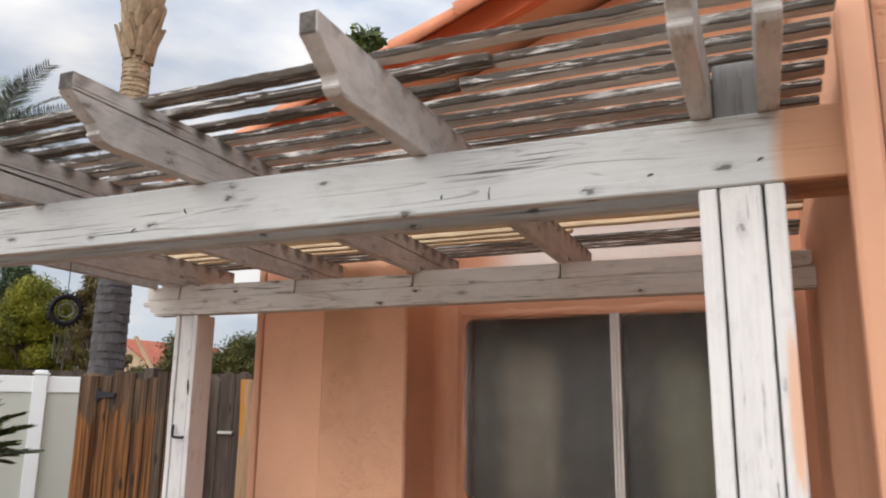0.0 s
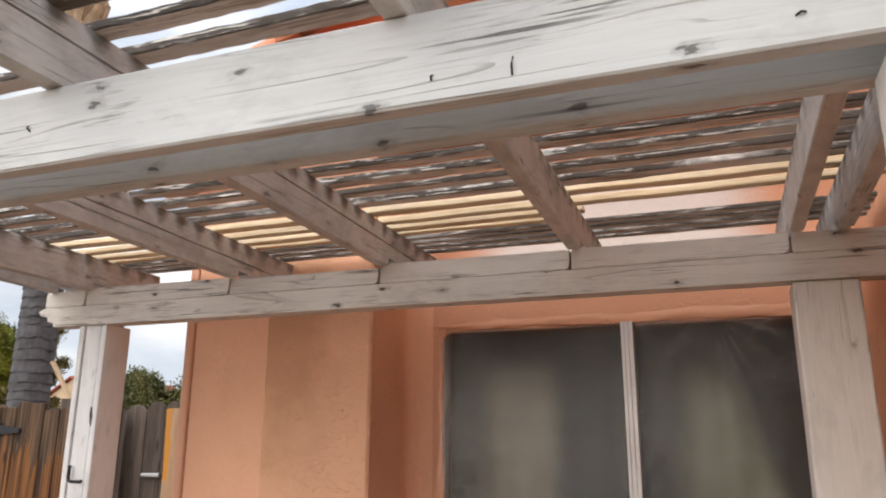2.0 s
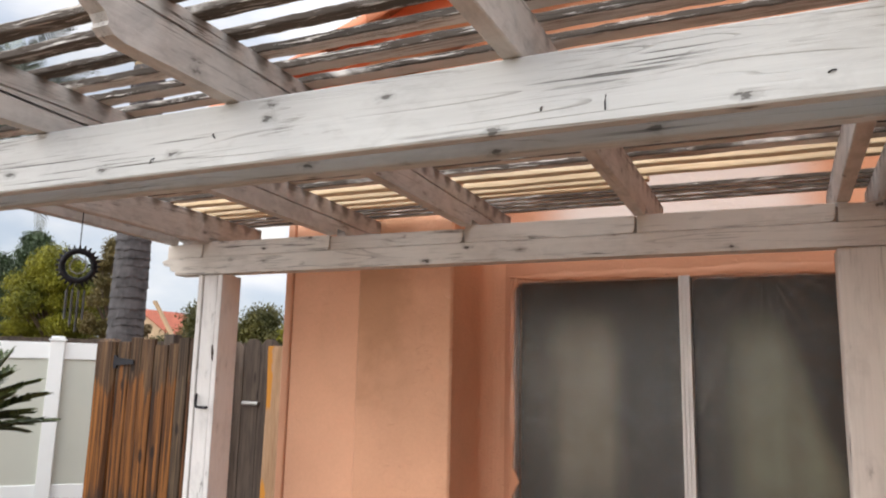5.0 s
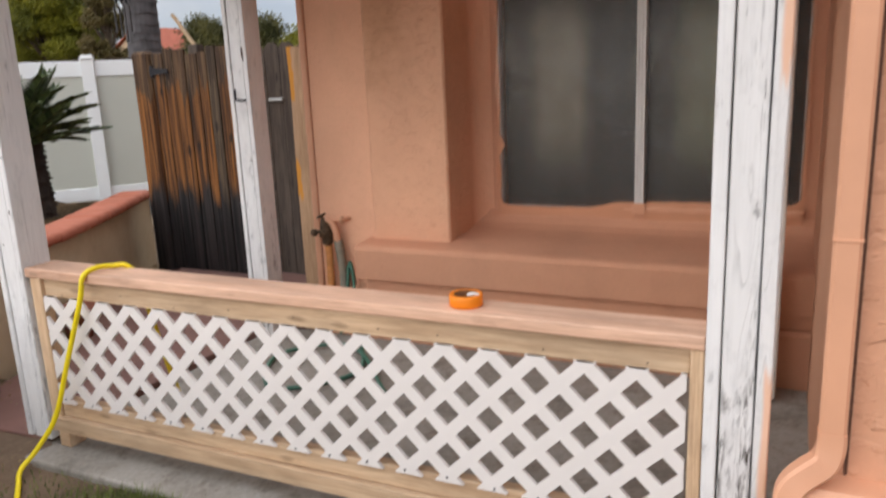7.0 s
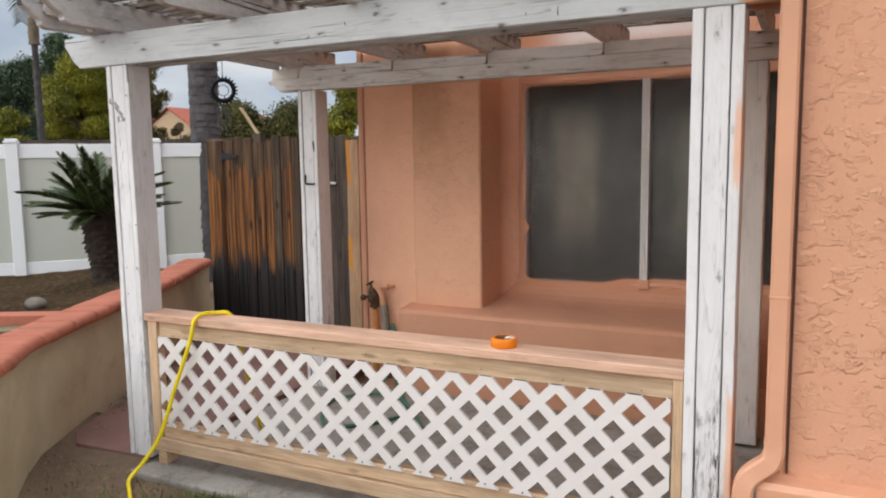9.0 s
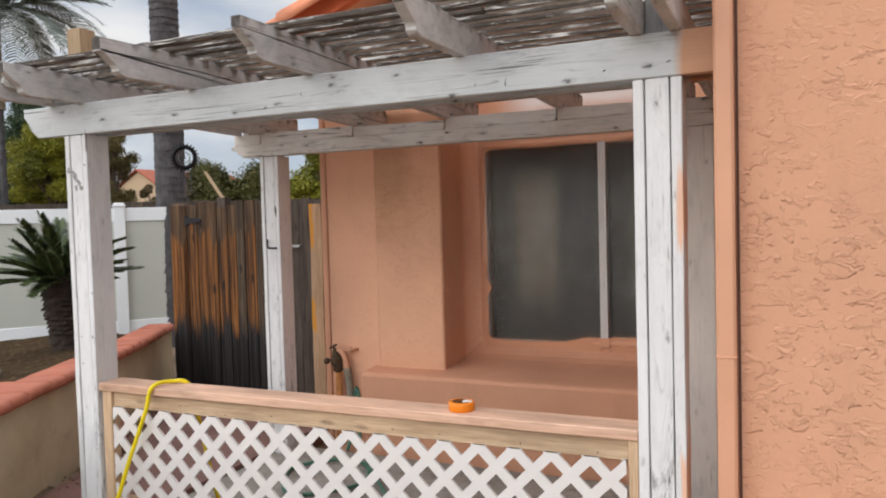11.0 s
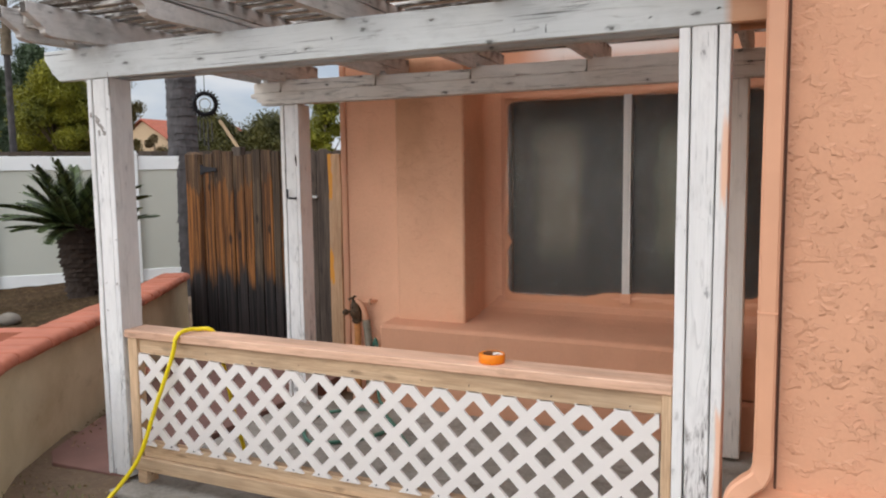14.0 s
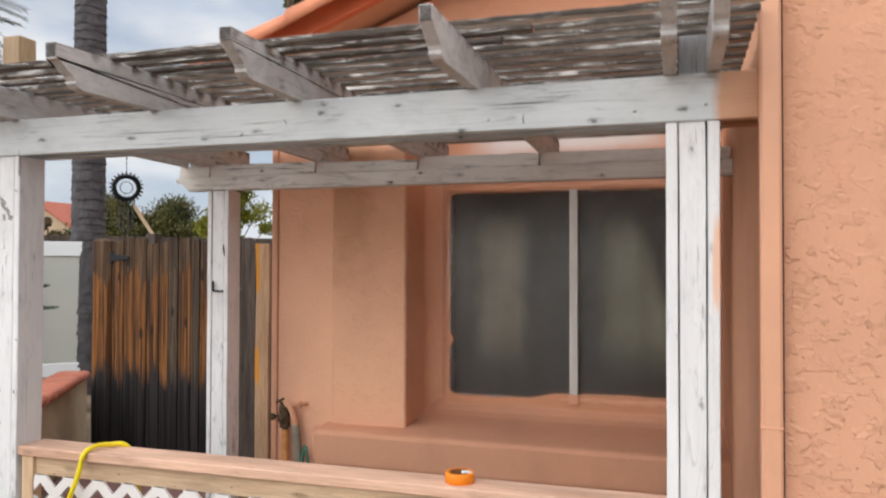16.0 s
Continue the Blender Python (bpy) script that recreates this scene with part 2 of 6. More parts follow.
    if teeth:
        # dark teeth along the top edge, one under each slat
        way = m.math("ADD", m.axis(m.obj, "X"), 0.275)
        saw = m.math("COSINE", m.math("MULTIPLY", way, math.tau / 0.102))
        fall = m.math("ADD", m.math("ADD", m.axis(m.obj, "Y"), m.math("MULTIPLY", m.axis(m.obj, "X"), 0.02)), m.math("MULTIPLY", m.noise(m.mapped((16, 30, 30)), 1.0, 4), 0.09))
        tooth_edge = m.math("ADD", fall, m.math("MULTIPLY", saw, 0.022))
        col = m.mix(m.ramp(tooth_edge, (0.085, 0.0), (0.125, 0.6)), col, tuple(v * 0.42 for v in wood))
    m.color(col)
    h = m.math("SUBTRACT", m.math("ADD", m.math("MULTIPLY", grain, 0.5), m.math("MULTIPLY", fine, 0.3)), m.math("ADD", m.math("ADD", cr, m.math("MULTIPLY", knot, 0.5)), m.math("MULTIPLY", wearf, 0.4)))
    m.bump(h, 0.55, 0.004)
    return m


def raw_wood(name, light, dark, rough=0.7, contrast=1.0, stain=0.35):
    """Bare sawn timber: growth rings along local x, knots, grey weather stains."""
    m = Nodes(name, rough, spec=0.3)
    grain = m.noise(m.mapped((0.9, 26, 26)), 1.0, 6, 0.8)
    fine = m.noise(m.mapped((7, 160, 160)), 1.0, 4)
    big = m.noise(m.mapped((1.6, 6, 6)), 1.4, 4)
    col = m.ramp(grain, (0.5 - 0.2 * contrast, dark), (0.5 + 0.2 * contrast, light))
    col = m.mix(0.35, col, m.ramp(fine, (0.35, tuple(v * 0.62 for v in dark)), (0.6, light)))
    tone = m.ramp(big, (0.3, 0.72), (0.7, 1.1))
    col = m.mix(1.0, col, tone, "MULTIPLY")
    spot = m.ramp(m.noise(m.mapped((4.5, 20, 20)), 1.0, 6, 0.6, 0.65), (0.54, 0.0), (0.72, 1.0))
    col = m.mix(m.math("MULTIPLY", spot, stain), col, tuple(v * 0.4 for v in dark))
    each = m.ramp(m.rand, (0.0, 0.84), (1.0, 1.1))
    col = m.mix(1.0, col, each, "MULTIPLY")
    vor = m.n.new("ShaderNodeTexVoronoi")
    vor.inputs["Scale"].default_value = 1.0
    m.l.new(m.mapped((3.2, 11, 11)), vor.inputs["Vector"])
    wob = m.math("ADD", vor.outputs["Distance"], m.math("MULTIPLY", fine, 0.1))
    knot = m.ramp(wob, (0.10, 1.0), (0.15, 0.6), (0.19, 0.0))
    col = m.mix(m.math("MULTIPLY", knot, 0.7), col, tuple(v * 0.4 for v in dark))
    m.color(col)
    m.bump(m.math("ADD", grain, m.math("MULTIPLY", fine, 0.5)), 0.45, 0.003)
    return m


def plain(name, tone, rough=0.6, metal=0.0, spread=0.12, scale=14.0, bump=0.15):
    m = Nodes(name, rough, metal)
    f = m.noise(m.own, scale, 5)
    m.color(m.ramp(f, (0.25, tuple(v * (1 - spread) for v in tone)), (0.75, tuple(min(1, v * (1 + spread)) for v in tone))))
    m.rough(m.ramp(m.noise(m.own, scale * 0.4, 4), (0.3, max(0.02, rough - 0.1)), (0.7, min(1, rough + 0.1))))
    m.bump(f, bump, 0.003)
    return m.mat


STUCCO = stucco("salmon_stucco", srgb(210, 157, 125), False, 1.25)
STUCCO_SOFT = stucco("smooth_salmon_stucco", srgb(230, 176, 143), False, 0.6)
STUCCO_TAN = stucco("tan_topped_stucco", srgb(228, 175, 142), False, 0.7, True)
STUCCO_PRIMED = stucco("half_sprayed_stucco", srgb(206, 152, 121), True, 0.4)
SALMON_PAINT = plain("salmon_paint", srgb(210, 155, 122), 0.55, spread=0.06, scale=5)
PAINT_WHITE = srgb(205, 207, 205)
BEAM_M = painted_wood("weathered_white_paint", PAINT_WHITE, srgb(132, 127, 120), 0.15, 0.5, knots=0.6)
BACK_M = painted_wood("dirty_white_paint", srgb(216, 210, 201), srgb(112, 98, 86), 0.26, 0.7, 0.75, 4.0, knots=0.95)
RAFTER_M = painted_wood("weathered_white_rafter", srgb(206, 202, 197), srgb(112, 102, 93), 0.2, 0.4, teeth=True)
BACK_POST_M = painted_wood("plain_back_post", srgb(212, 206, 198), srgb(112, 98, 86), 0.10, 0.3, 0.75, 4.0, 0.4).mat
POST_M = painted_wood("peeling_white_post", srgb(226, 224, 221), srgb(80, 72, 66), 0.10, 0.15, 0.75, 8.0, 0.3, foot=0.1, flake=12.0)
PEEL_M = painted_wood("cracked_white_post_face", srgb(226, 224, 221), srgb(84, 77, 71), 0.11, 0.4, 0.75, 8.0, 0.5, foot=0.33, flake=15.0).mat
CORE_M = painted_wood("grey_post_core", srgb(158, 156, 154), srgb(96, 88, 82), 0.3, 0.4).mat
SLAT_M = painted_wood("flaking_slat", srgb(220, 212, 202), srgb(178, 162, 146), 0.5, 0.4, 0.9, knots=0.25)
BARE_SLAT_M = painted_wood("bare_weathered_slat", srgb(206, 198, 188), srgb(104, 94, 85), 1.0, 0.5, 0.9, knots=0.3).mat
SLAT_EDGE_M = painted_wood("dark_slat_edge", srgb(218, 212, 204), srgb(92, 83, 75), 1.0, 0.4, 0.9, knots=0.1).mat
END_GRAIN = raw_wood("dark_end_grain", srgb(112, 106, 100), srgb(62, 58, 55), 0.95, stain=0.6).mat
FRESH_M = raw_wood("fresh_lumber", srgb(242, 222, 188), srgb(220, 188, 144), stain=0.15).mat
PINE_M = raw_wood("treated_pine", srgb(222, 192, 158), srgb(196, 160, 124), contrast=0.8).mat
CAP_M = raw_wood("primed_cap", srgb(232, 190, 162), srgb(212, 166, 136), contrast=0.8).mat


# salmon overspray on the wall end of the front beam and of one post
def overspray(m, lo, hi, k, tone=srgb(206, 148, 104)):
    col = m.bsdf.inputs["Base Color"].links[0].from_socket
    pos = m.math("ADD", m.axis(m.obj, k), m.math("MULTIPLY", m.noise(m.obj, 5.0, 4), 0.08))
    f = m.ramp(m.math("DIVIDE", m.math("SUBTRACT", pos, lo), hi - lo), (0.0, 0.0), (1.0, 1.0))
    m.color(m.mix(m.math("MULTIPLY", f, 0.85), col, tone))
    return m.mat


BEAM_END_M = painted_wood("oversprayed_beam", PAINT_WHITE, srgb(128, 123, 116), 0.15, 0.6, knots=0.8)
overspray(BEAM_END_M, 1.565, 1.60, "X", srgb(200, 142, 98))
BEAM_END_M = BEAM_END_M.mat
POST_SPRAY = painted_wood("oversprayed_post", srgb(226, 224, 221), srgb(80, 72, 66), 0.10, 0.15, 0.75, 8.0, 0.3, foot=0.15, flake=12.0)
ps = POST_SPRAY
ps_x, ps_w = ps.axis(ps.obj, "X"), ps.math("MULTIPLY", ps.math("SUBTRACT", ps.noise(ps.mapped((3.0, 26, 26), ps.obj), 1.0, 4), 0.5), 0.5)
ps_y = ps.math("ADD", ps_x, ps_w)
ps_f = ps.math("MAXIMUM", ps.math("MULTIPLY", smooth_step(ps, ps_y, 0.40, 0.47), smooth_step(ps, ps_y, 0.74, 0.62)), ps.math("MULTIPLY", smooth_step(ps, ps_y, -0.18, -0.32), smooth_step(ps, ps_y, -1.1, -0.9)))
ps_f = ps.math("MULTIPLY", ps_f, smooth_step(ps, ps.math("ADD", ps.axis(ps.obj, "Y"), ps.math("MULTIPLY", ps_w, 0.05)), -0.008, 0.006))
ps.color(ps.mix(ps.math("MULTIPLY", ps_f, 0.85), ps.bsdf.inputs["Base Color"].links[0].from_socket, srgb(226, 176, 142)))
POST_SPRAY = ps.mat
BEAM_M, BACK_M, RAFTER_M, POST_M, SLAT_M = BEAM_M.mat, BACK_M.mat, RAFTER_M.mat, POST_M.mat, SLAT_M.mat

VINYL = plain("white_vinyl", srgb(230, 232, 230), 0.4, spread=0.03, scale=3, bump=0.03)
VINYL_PANEL = plain("vinyl_panel", srgb(186, 187, 175), 0.45, spread=0.04, scale=2, bump=0.03)
LATTICE_M = plain("white_lattice_vinyl", srgb(218, 211, 205), 0.45, spread=0.04, scale=6, bump=0.05)
BLACK_METAL = plain("black_iron", srgb(38, 38, 42), 0.5, 0.6)
CHIME_M = plain("dark_chime_metal", srgb(84, 82, 82), 0.4, 0.7)
GREY_METAL = plain("dull_steel", srgb(150, 150, 148), 0.4, 0.8)
BRASS = plain("aged_brass", srgb(84, 66, 48), 0.75, 0.2, 0.75, 75, 0.6)
ALU = plain("window_aluminium", srgb(208, 206, 203), 0.4, 0.2, 0.05)
CORD_M = plain("yellow_cord", srgb(232, 206, 28), 0.4, spread=0.06)
TAPE_M = plain("orange_tape", srgb(232, 128, 16), 0.45, spread=0.05)
TAPE_CORE = plain("brown_card", srgb(112, 70, 40), 0.9)
cc = Nodes("grey_concrete", 0.92, spec=0.2)
cc_a, cc_b = cc.noise(cc.obj, 3.0, 6, 0.3, 0.65), cc.noise(cc.obj, 55, 4)
cc_c = cc.ramp(cc_a, (0.3, srgb(124, 117, 107)), (0.55, srgb(152, 145, 135)), (0.75, srgb(168, 161, 152)))
cc_c = cc.mix(cc.ramp(cc.noise(cc.obj, 7.0, 6, 0.5, 0.7), (0.52, 0.0), (0.68, 0.65)), cc_c, srgb(96, 82, 68))
cc.color(cc.mix(0.2, cc_c, cc.ramp(cc_b, (0.35, srgb(80, 74, 68)), (0.65, srgb(160, 154, 146)))))
cc.bump(cc.math("ADD", cc_a, cc.math("MULTIPLY", cc_b, 0.3)), 0.4, 0.006)
CONCRETE = cc.mat
RED_WALK = plain("red_painted_concrete", srgb(116, 84, 75), 0.85, spread=0.2, scale=3, bump=0.3)
CAP_RED = plain("red_masonry_cap", srgb(172, 102, 78), 0.8, spread=0.14, scale=7, bump=0.4)
pl = Nodes("beige_plaster", 0.92, spec=0.2)
pl_a, pl_b = pl.noise(pl.obj, 2.2, 6, 0.3, 0.6), pl.noise(pl.obj, 24, 5)
pl_c = pl.ramp(pl_a, (0.3, srgb(178, 162, 132)), (0.7, srgb(206, 192, 162)))
pl_c = pl.mix(pl.math("MULTIPLY", pl.ramp(pl.noise(pl.mapped((3, 3, 5), pl.obj), 1.6, 6, 0.4, 0.7), (0.58, 0.0), (0.74, 1.0)), 0.28), pl_c, srgb(118, 100, 78))
pl.color(pl_c)
pl.bump(pl.math("ADD", pl_a, pl.math("MULTIPLY", pl_b, 0.4)), 0.5, 0.01)
PLASTER = pl.mat
CLAY = plain("clay_tile", srgb(206, 132, 98), 0.85, spread=0.22, scale=6, bump=0.4)
FASCIA_M = plain("orange_fascia", srgb(206, 108, 70), 0.7, spread=0.12, scale=4)
GAP_SHADE_M = plain("gap_shade_brown", srgb(96, 66, 52), 0.9)
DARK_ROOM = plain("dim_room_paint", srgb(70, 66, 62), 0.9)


# dark curtains behind the glass; a soft patch of light is painted into each
def curtain_cloth(name, lo, hi, sweep, pale):
    m = Nodes(name, 0.95)
    g = m.n["Texture Coordinate"].outputs["Generated"]
    x, z = m.axis(g, "X"), m.axis(g, "Z")
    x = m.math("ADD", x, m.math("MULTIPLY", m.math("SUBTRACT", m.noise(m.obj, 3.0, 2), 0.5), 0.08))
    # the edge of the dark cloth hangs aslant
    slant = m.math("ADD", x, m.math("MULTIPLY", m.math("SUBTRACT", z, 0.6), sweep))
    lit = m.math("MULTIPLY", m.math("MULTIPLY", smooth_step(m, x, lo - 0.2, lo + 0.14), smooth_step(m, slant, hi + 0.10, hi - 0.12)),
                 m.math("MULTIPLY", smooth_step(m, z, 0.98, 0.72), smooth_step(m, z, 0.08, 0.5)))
    # light and dark of the folds, streaked into the colour
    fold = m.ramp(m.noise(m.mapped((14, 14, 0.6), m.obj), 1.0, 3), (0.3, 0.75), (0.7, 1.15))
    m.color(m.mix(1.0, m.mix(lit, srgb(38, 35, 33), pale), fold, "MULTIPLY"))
    return m.mat


CURTAIN_WARM = curtain_cloth("patch_lit_curtain", 0.27, 0.62, 0.0, srgb(168, 160, 142))
CURTAIN_GREEN = curtain_cloth("slant_lit_curtain", 0.22, 0.62, 0.6, srgb(160, 160, 136))
SCAR_M = plain("flaked_paint_scar", srgb(150, 144, 138), 0.9, spread=0.5, scale=70, bump=0.5)
PIPE_GREY = plain("stained_grey_pipe", srgb(138, 130, 114), 0.8, 0.0, 0.4, 26, 0.5)
PIPE_TAN = plain("stained_tan_pipe", srgb(178, 134, 104), 0.8, 0.0, 0.35, 26, 0.5)
INSUL = plain("pipe_wrap", srgb(206, 140, 84), 0.9, spread=0.3, scale=20, bump=0.6)
GREEN_HOSE = plain("green_hose", srgb(66, 110, 92), 0.5)
BARK_GREY = plain("grey_palm_bark", srgb(76, 73, 73), 0.95, spread=0.5, scale=8, bump=0.9)
BARK_TAN = plain("tan_palm_boots", srgb(150, 130, 104), 0.95, spread=0.45, scale=9, bump=0.9)
BARK_PALE = plain("pale_palm_bark", srgb(132, 120, 102), 0.95, spread=0.35, scale=9, bump=0.8)
ROCK_M = plain("garden_rock", srgb(112, 104, 94), 0.95, spread=0.3, scale=12, bump=0.8)
BARK_DARK = plain("dark_sago_bark", srgb(46, 35, 27), 0.95, spread=0.4, scale=18, bump=1.0)
BARK_TREE = plain("tree_bark", srgb(92, 78, 64), 0.95, spread=0.3, scale=10, bump=0.8)


def leaf(name, a, b, rough=0.55, mass=0.0):
    """Leaf green that varies from leaf to leaf and, where it is asked for, from bough to bough."""
    m = Nodes(name, rough, spec=0.3)
    geo = m.n.new("ShaderNodeNewGeometry")
    fac = geo.outputs["Random Per Island"]
    if mass:
        bough = m.ramp(m.noise(m.obj, mass, 3), (0.36, 0.0), (0.64, 1.0))
        fac = m.math("ADD", m.math("MULTIPLY", fac, 0.4), m.math("MULTIPLY", bough, 0.6))
    m.color(m.ramp(fac, (0.0, a), (1.0, b)))
    return m.mat


LEAF_LIME = leaf("lime_leaf", srgb(62, 68, 18), srgb(154, 150, 44), 0.55, 0.5)
LEAF_GREEN = leaf("green_leaf", srgb(40, 50, 24), srgb(88, 100, 44), 0.55, 0.8)
LEAF_HEDGE = leaf("hedge_leaf", srgb(46, 52, 24), srgb(104, 98, 48), 0.55, 0.7)
LEAF_DARK = leaf("dark_pine_needle", srgb(38, 52, 38), srgb(80, 96, 64), 0.55, 0.4)
LEAF_DRY = leaf("dry_leaf", srgb(92, 78, 54), srgb(142, 120, 84))
LEAF_OLIVE = leaf("olive_leaf", srgb(70, 66, 34), srgb(128, 110, 66), 0.55, 0.9)
LEAF_SAGO = leaf("sago_leaflet", srgb(28, 38, 22), srgb(90, 102, 60), 0.4)
LEAF_SILVER = leaf("silver_palm_leaflet", srgb(66, 76, 62), srgb(150, 157, 148))
GRASS_M = leaf("grass_blade", srgb(60, 72, 28), srgb(112, 120, 56))

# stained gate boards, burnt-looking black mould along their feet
gm = Nodes("stained_gate_board", 0.75, spec=0.3)
g_grain = gm.noise(gm.mapped((0.6, 26, 26)), 1.0, 7, 0.9, 0.62)
g_col = gm.ramp(g_grain, (0.31, srgb(20, 12, 8)), (0.40, srgb(66, 40, 20)), (0.50, srgb(112, 69, 28)), (0.64, srgb(150, 95, 40)), (0.78, srgb(66, 44, 27)))
g_grey = gm.ramp(g_grain, (0.34, srgb(40, 32, 26)), (0.6, srgb(112, 92, 70)), (0.76, srgb(78, 64, 50)))
g_col = gm.mix(gm.ramp(gm.rand, (0.22, 1.0), (0.26, 0.08)), g_col, g_grey)
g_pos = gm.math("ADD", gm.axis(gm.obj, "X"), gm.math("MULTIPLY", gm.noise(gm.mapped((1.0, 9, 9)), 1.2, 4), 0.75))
g_fine0 = gm.noise(gm.mapped((1.2, 60, 60)), 1.0, 4, 0.5)
g_col = gm.mix(gm.ramp(g_pos, (0.96, 0.0), (1.2, 0.85)), g_col, gm.ramp(g_fine0, (0.4, srgb(48, 36, 27)), (0.62, srgb(112, 88, 62))))
g_each = gm.ramp(gm.rand, (0.0, 0.6), (1.0, 1.02))
g_col = gm.mix(1.0, g_col, g_each, "MULTIPLY")
g_fine = gm.noise(gm.mapped((1.6, 95, 95)), 1.0, 5, 0.3, 0.65)
g_col = gm.mix(1.0, g_col, gm.ramp(g_fine, (0.38, 0.32), (0.49, 0.85), (0.66, 1.2)), "MULTIPLY")
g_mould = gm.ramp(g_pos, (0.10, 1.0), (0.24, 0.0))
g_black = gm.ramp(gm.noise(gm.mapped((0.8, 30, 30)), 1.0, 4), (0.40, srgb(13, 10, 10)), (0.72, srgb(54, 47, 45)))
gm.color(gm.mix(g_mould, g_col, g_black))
g_vor = gm.n.new("ShaderNodeTexVoronoi")
g_vor.inputs["Scale"].default_value = 1.0
gm.l.new(gm.mapped((3.0, 8, 8)), g_vor.inputs["Vector"])
g_knot = gm.ramp(g_vor.outputs["Distance"], (0.10, 0.9), (0.17, 0.0))
gm.color(gm.mix(g_knot, gm.bsdf.inputs["Base Color"].links[0].from_socket, srgb(22, 14, 10)))
gm.bump(gm.math("ADD", g_grain, gm.math("MULTIPLY", g_fine, 0.6)), 0.7, 0.004)
GATE_M = gm.mat
OLD_FENCE = raw_wood("grey_old_picket", srgb(104, 92, 82), srgb(52, 44, 39), 0.9).mat
STAKE_M = raw_wood("bare_stake", srgb(196, 168, 132), srgb(164, 136, 104)).mat
yb = raw_wood("ochre_board", srgb(192, 158, 124), srgb(160, 126, 96))
yb_x = yb.math("ADD", yb.axis(yb.obj, "X"), yb.math("MULTIPLY", yb.math("SUBTRACT", yb.noise(yb.mapped((6, 40, 40)), 1.0, 4), 0.5), 0.25))
yb_p = yb.math("MAXIMUM", smooth_step(yb, yb_x, 0.5, 0.54), yb.math("MULTIPLY", smooth_step(yb, yb_x, -0.16, -0.12), smooth_step(yb, yb_x, 0.14, 0.1)))
yb_e = smooth_step(yb, yb.math("ADD", yb.axis(yb.obj, "Y"), yb.math("MULTIPLY", yb.math("SUBTRACT", yb.noise(yb.obj, 14, 3), 0.5), 0.05)), -0.012, -0.024)
yb.color(yb.mix(yb.math("MULTIPLY", yb_p, yb_e), yb.bsdf.inputs["Base Color"].links[0].from_socket, srgb(192, 132, 48)))
YELLOW_BOARD = yb.mat

# dirt with grit, damp stains and dead leaves
dm = Nodes("garden_dirt", 0.95, spec=0.2)
d1, d2 = dm.noise(dm.obj, 1.6, 6), dm.noise(dm.obj, 26, 5, 0.4)
d_col = dm.ramp(d1, (0.3, srgb(86, 71, 58)), (0.55, srgb(110, 91, 74)), (0.75, srgb(134, 115, 90)))
d_col = dm.mix(dm.ramp(d2, (0.5, 0.0), (0.75, 0.4)), d_col, srgb(140, 120, 96))
dm.color(d_col)
dm.bump(d2, 0.7, 0.02)
DIRT = dm.mat
mu = Nodes("dry_planter_soil", 1.0, spec=0.05)
mu_a, mu_b = mu.noise(mu.obj, 2.0, 5), mu.noise(mu.obj, 24, 6, 0.8, 0.7)
mu_c = mu.ramp(mu_b, (0.35, srgb(44, 33, 24)), (0.52, srgb(74, 58, 42)), (0.68, srgb(118, 98, 70)))
mu.color(mu.mix(mu.ramp(mu_a, (0.4, 0.0), (0.65, 0.5)), mu_c, srgb(62, 52, 34)))
mu.bump(mu_b, 1.0, 0.02)
MULCH = mu.mat

# clear masking film: a milky, creased, half see-through sheet, its rim caught by the salmon spray
fm = Nodes("masking_film", 0.24, spec=0.9)
f_c = fm.noise(fm.mapped((9, 9, 1.2), fm.obj), 1.0, 4, 0.8)
f_d = fm.noise(fm.mapped((3.0, 3.0, 3.0), fm.obj), 1.0, 5, 1.6, 0.6)
f_x, f_z = fm.axis(fm.obj, "X"), fm.axis(fm.obj, "Z")
f_dent = fm.math("MULTIPLY", fm.math("MAXIMUM", 0.0, fm.math("SUBTRACT", 1.0, fm.math("MULTIPLY", fm.math("ABSOLUTE", fm.math("SUBTRACT", f_z, 0.985)), 15.0))), 0.035)
f_lo = fm.math("MINIMUM", fm.math("SUBTRACT", fm.math("SUBTRACT", f_x, -1.517), f_dent), fm.math("SUBTRACT", 0.13, f_x))
f_sag = fm.math("MULTIPLY", smooth_step(fm, f_x, -1.02, -0.76), 0.045)
f_up = fm.math("MINIMUM", fm.math("SUBTRACT", fm.math("SUBTRACT", f_z, 0.618), f_sag), fm.math("SUBTRACT", 1.958, f_z))
f_in = fm.math("SUBTRACT", 0.06, fm.math("MINIMUM", 0.06, fm.math("MAXIMUM", f_lo, -0.05)))
f_in2 = fm.math("SUBTRACT", 0.06, fm.math("MINIMUM", 0.06, fm.math("MAXIMUM", f_up, -0.05)))
f_round = fm.math("SUBTRACT", 0.06, fm.math("SQRT", fm.math("ADD", fm.math("MULTIPLY", f_in, f_in), fm.math("MULTIPLY", f_in2, f_in2))))
f_rim = fm.math("ADD", f_round, fm.math("MULTIPLY", fm.math("SUBTRACT", fm.noise(fm.obj, 4.5, 4, 0.3), 0.5), 0.035))
f_spray = fm.ramp(f_rim, (0.0, 1.0), (0.007, 0.7), (0.022, 0.12), (0.05, 0.0))
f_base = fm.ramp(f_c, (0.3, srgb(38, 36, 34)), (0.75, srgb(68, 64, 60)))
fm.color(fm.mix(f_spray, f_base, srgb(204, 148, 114)))


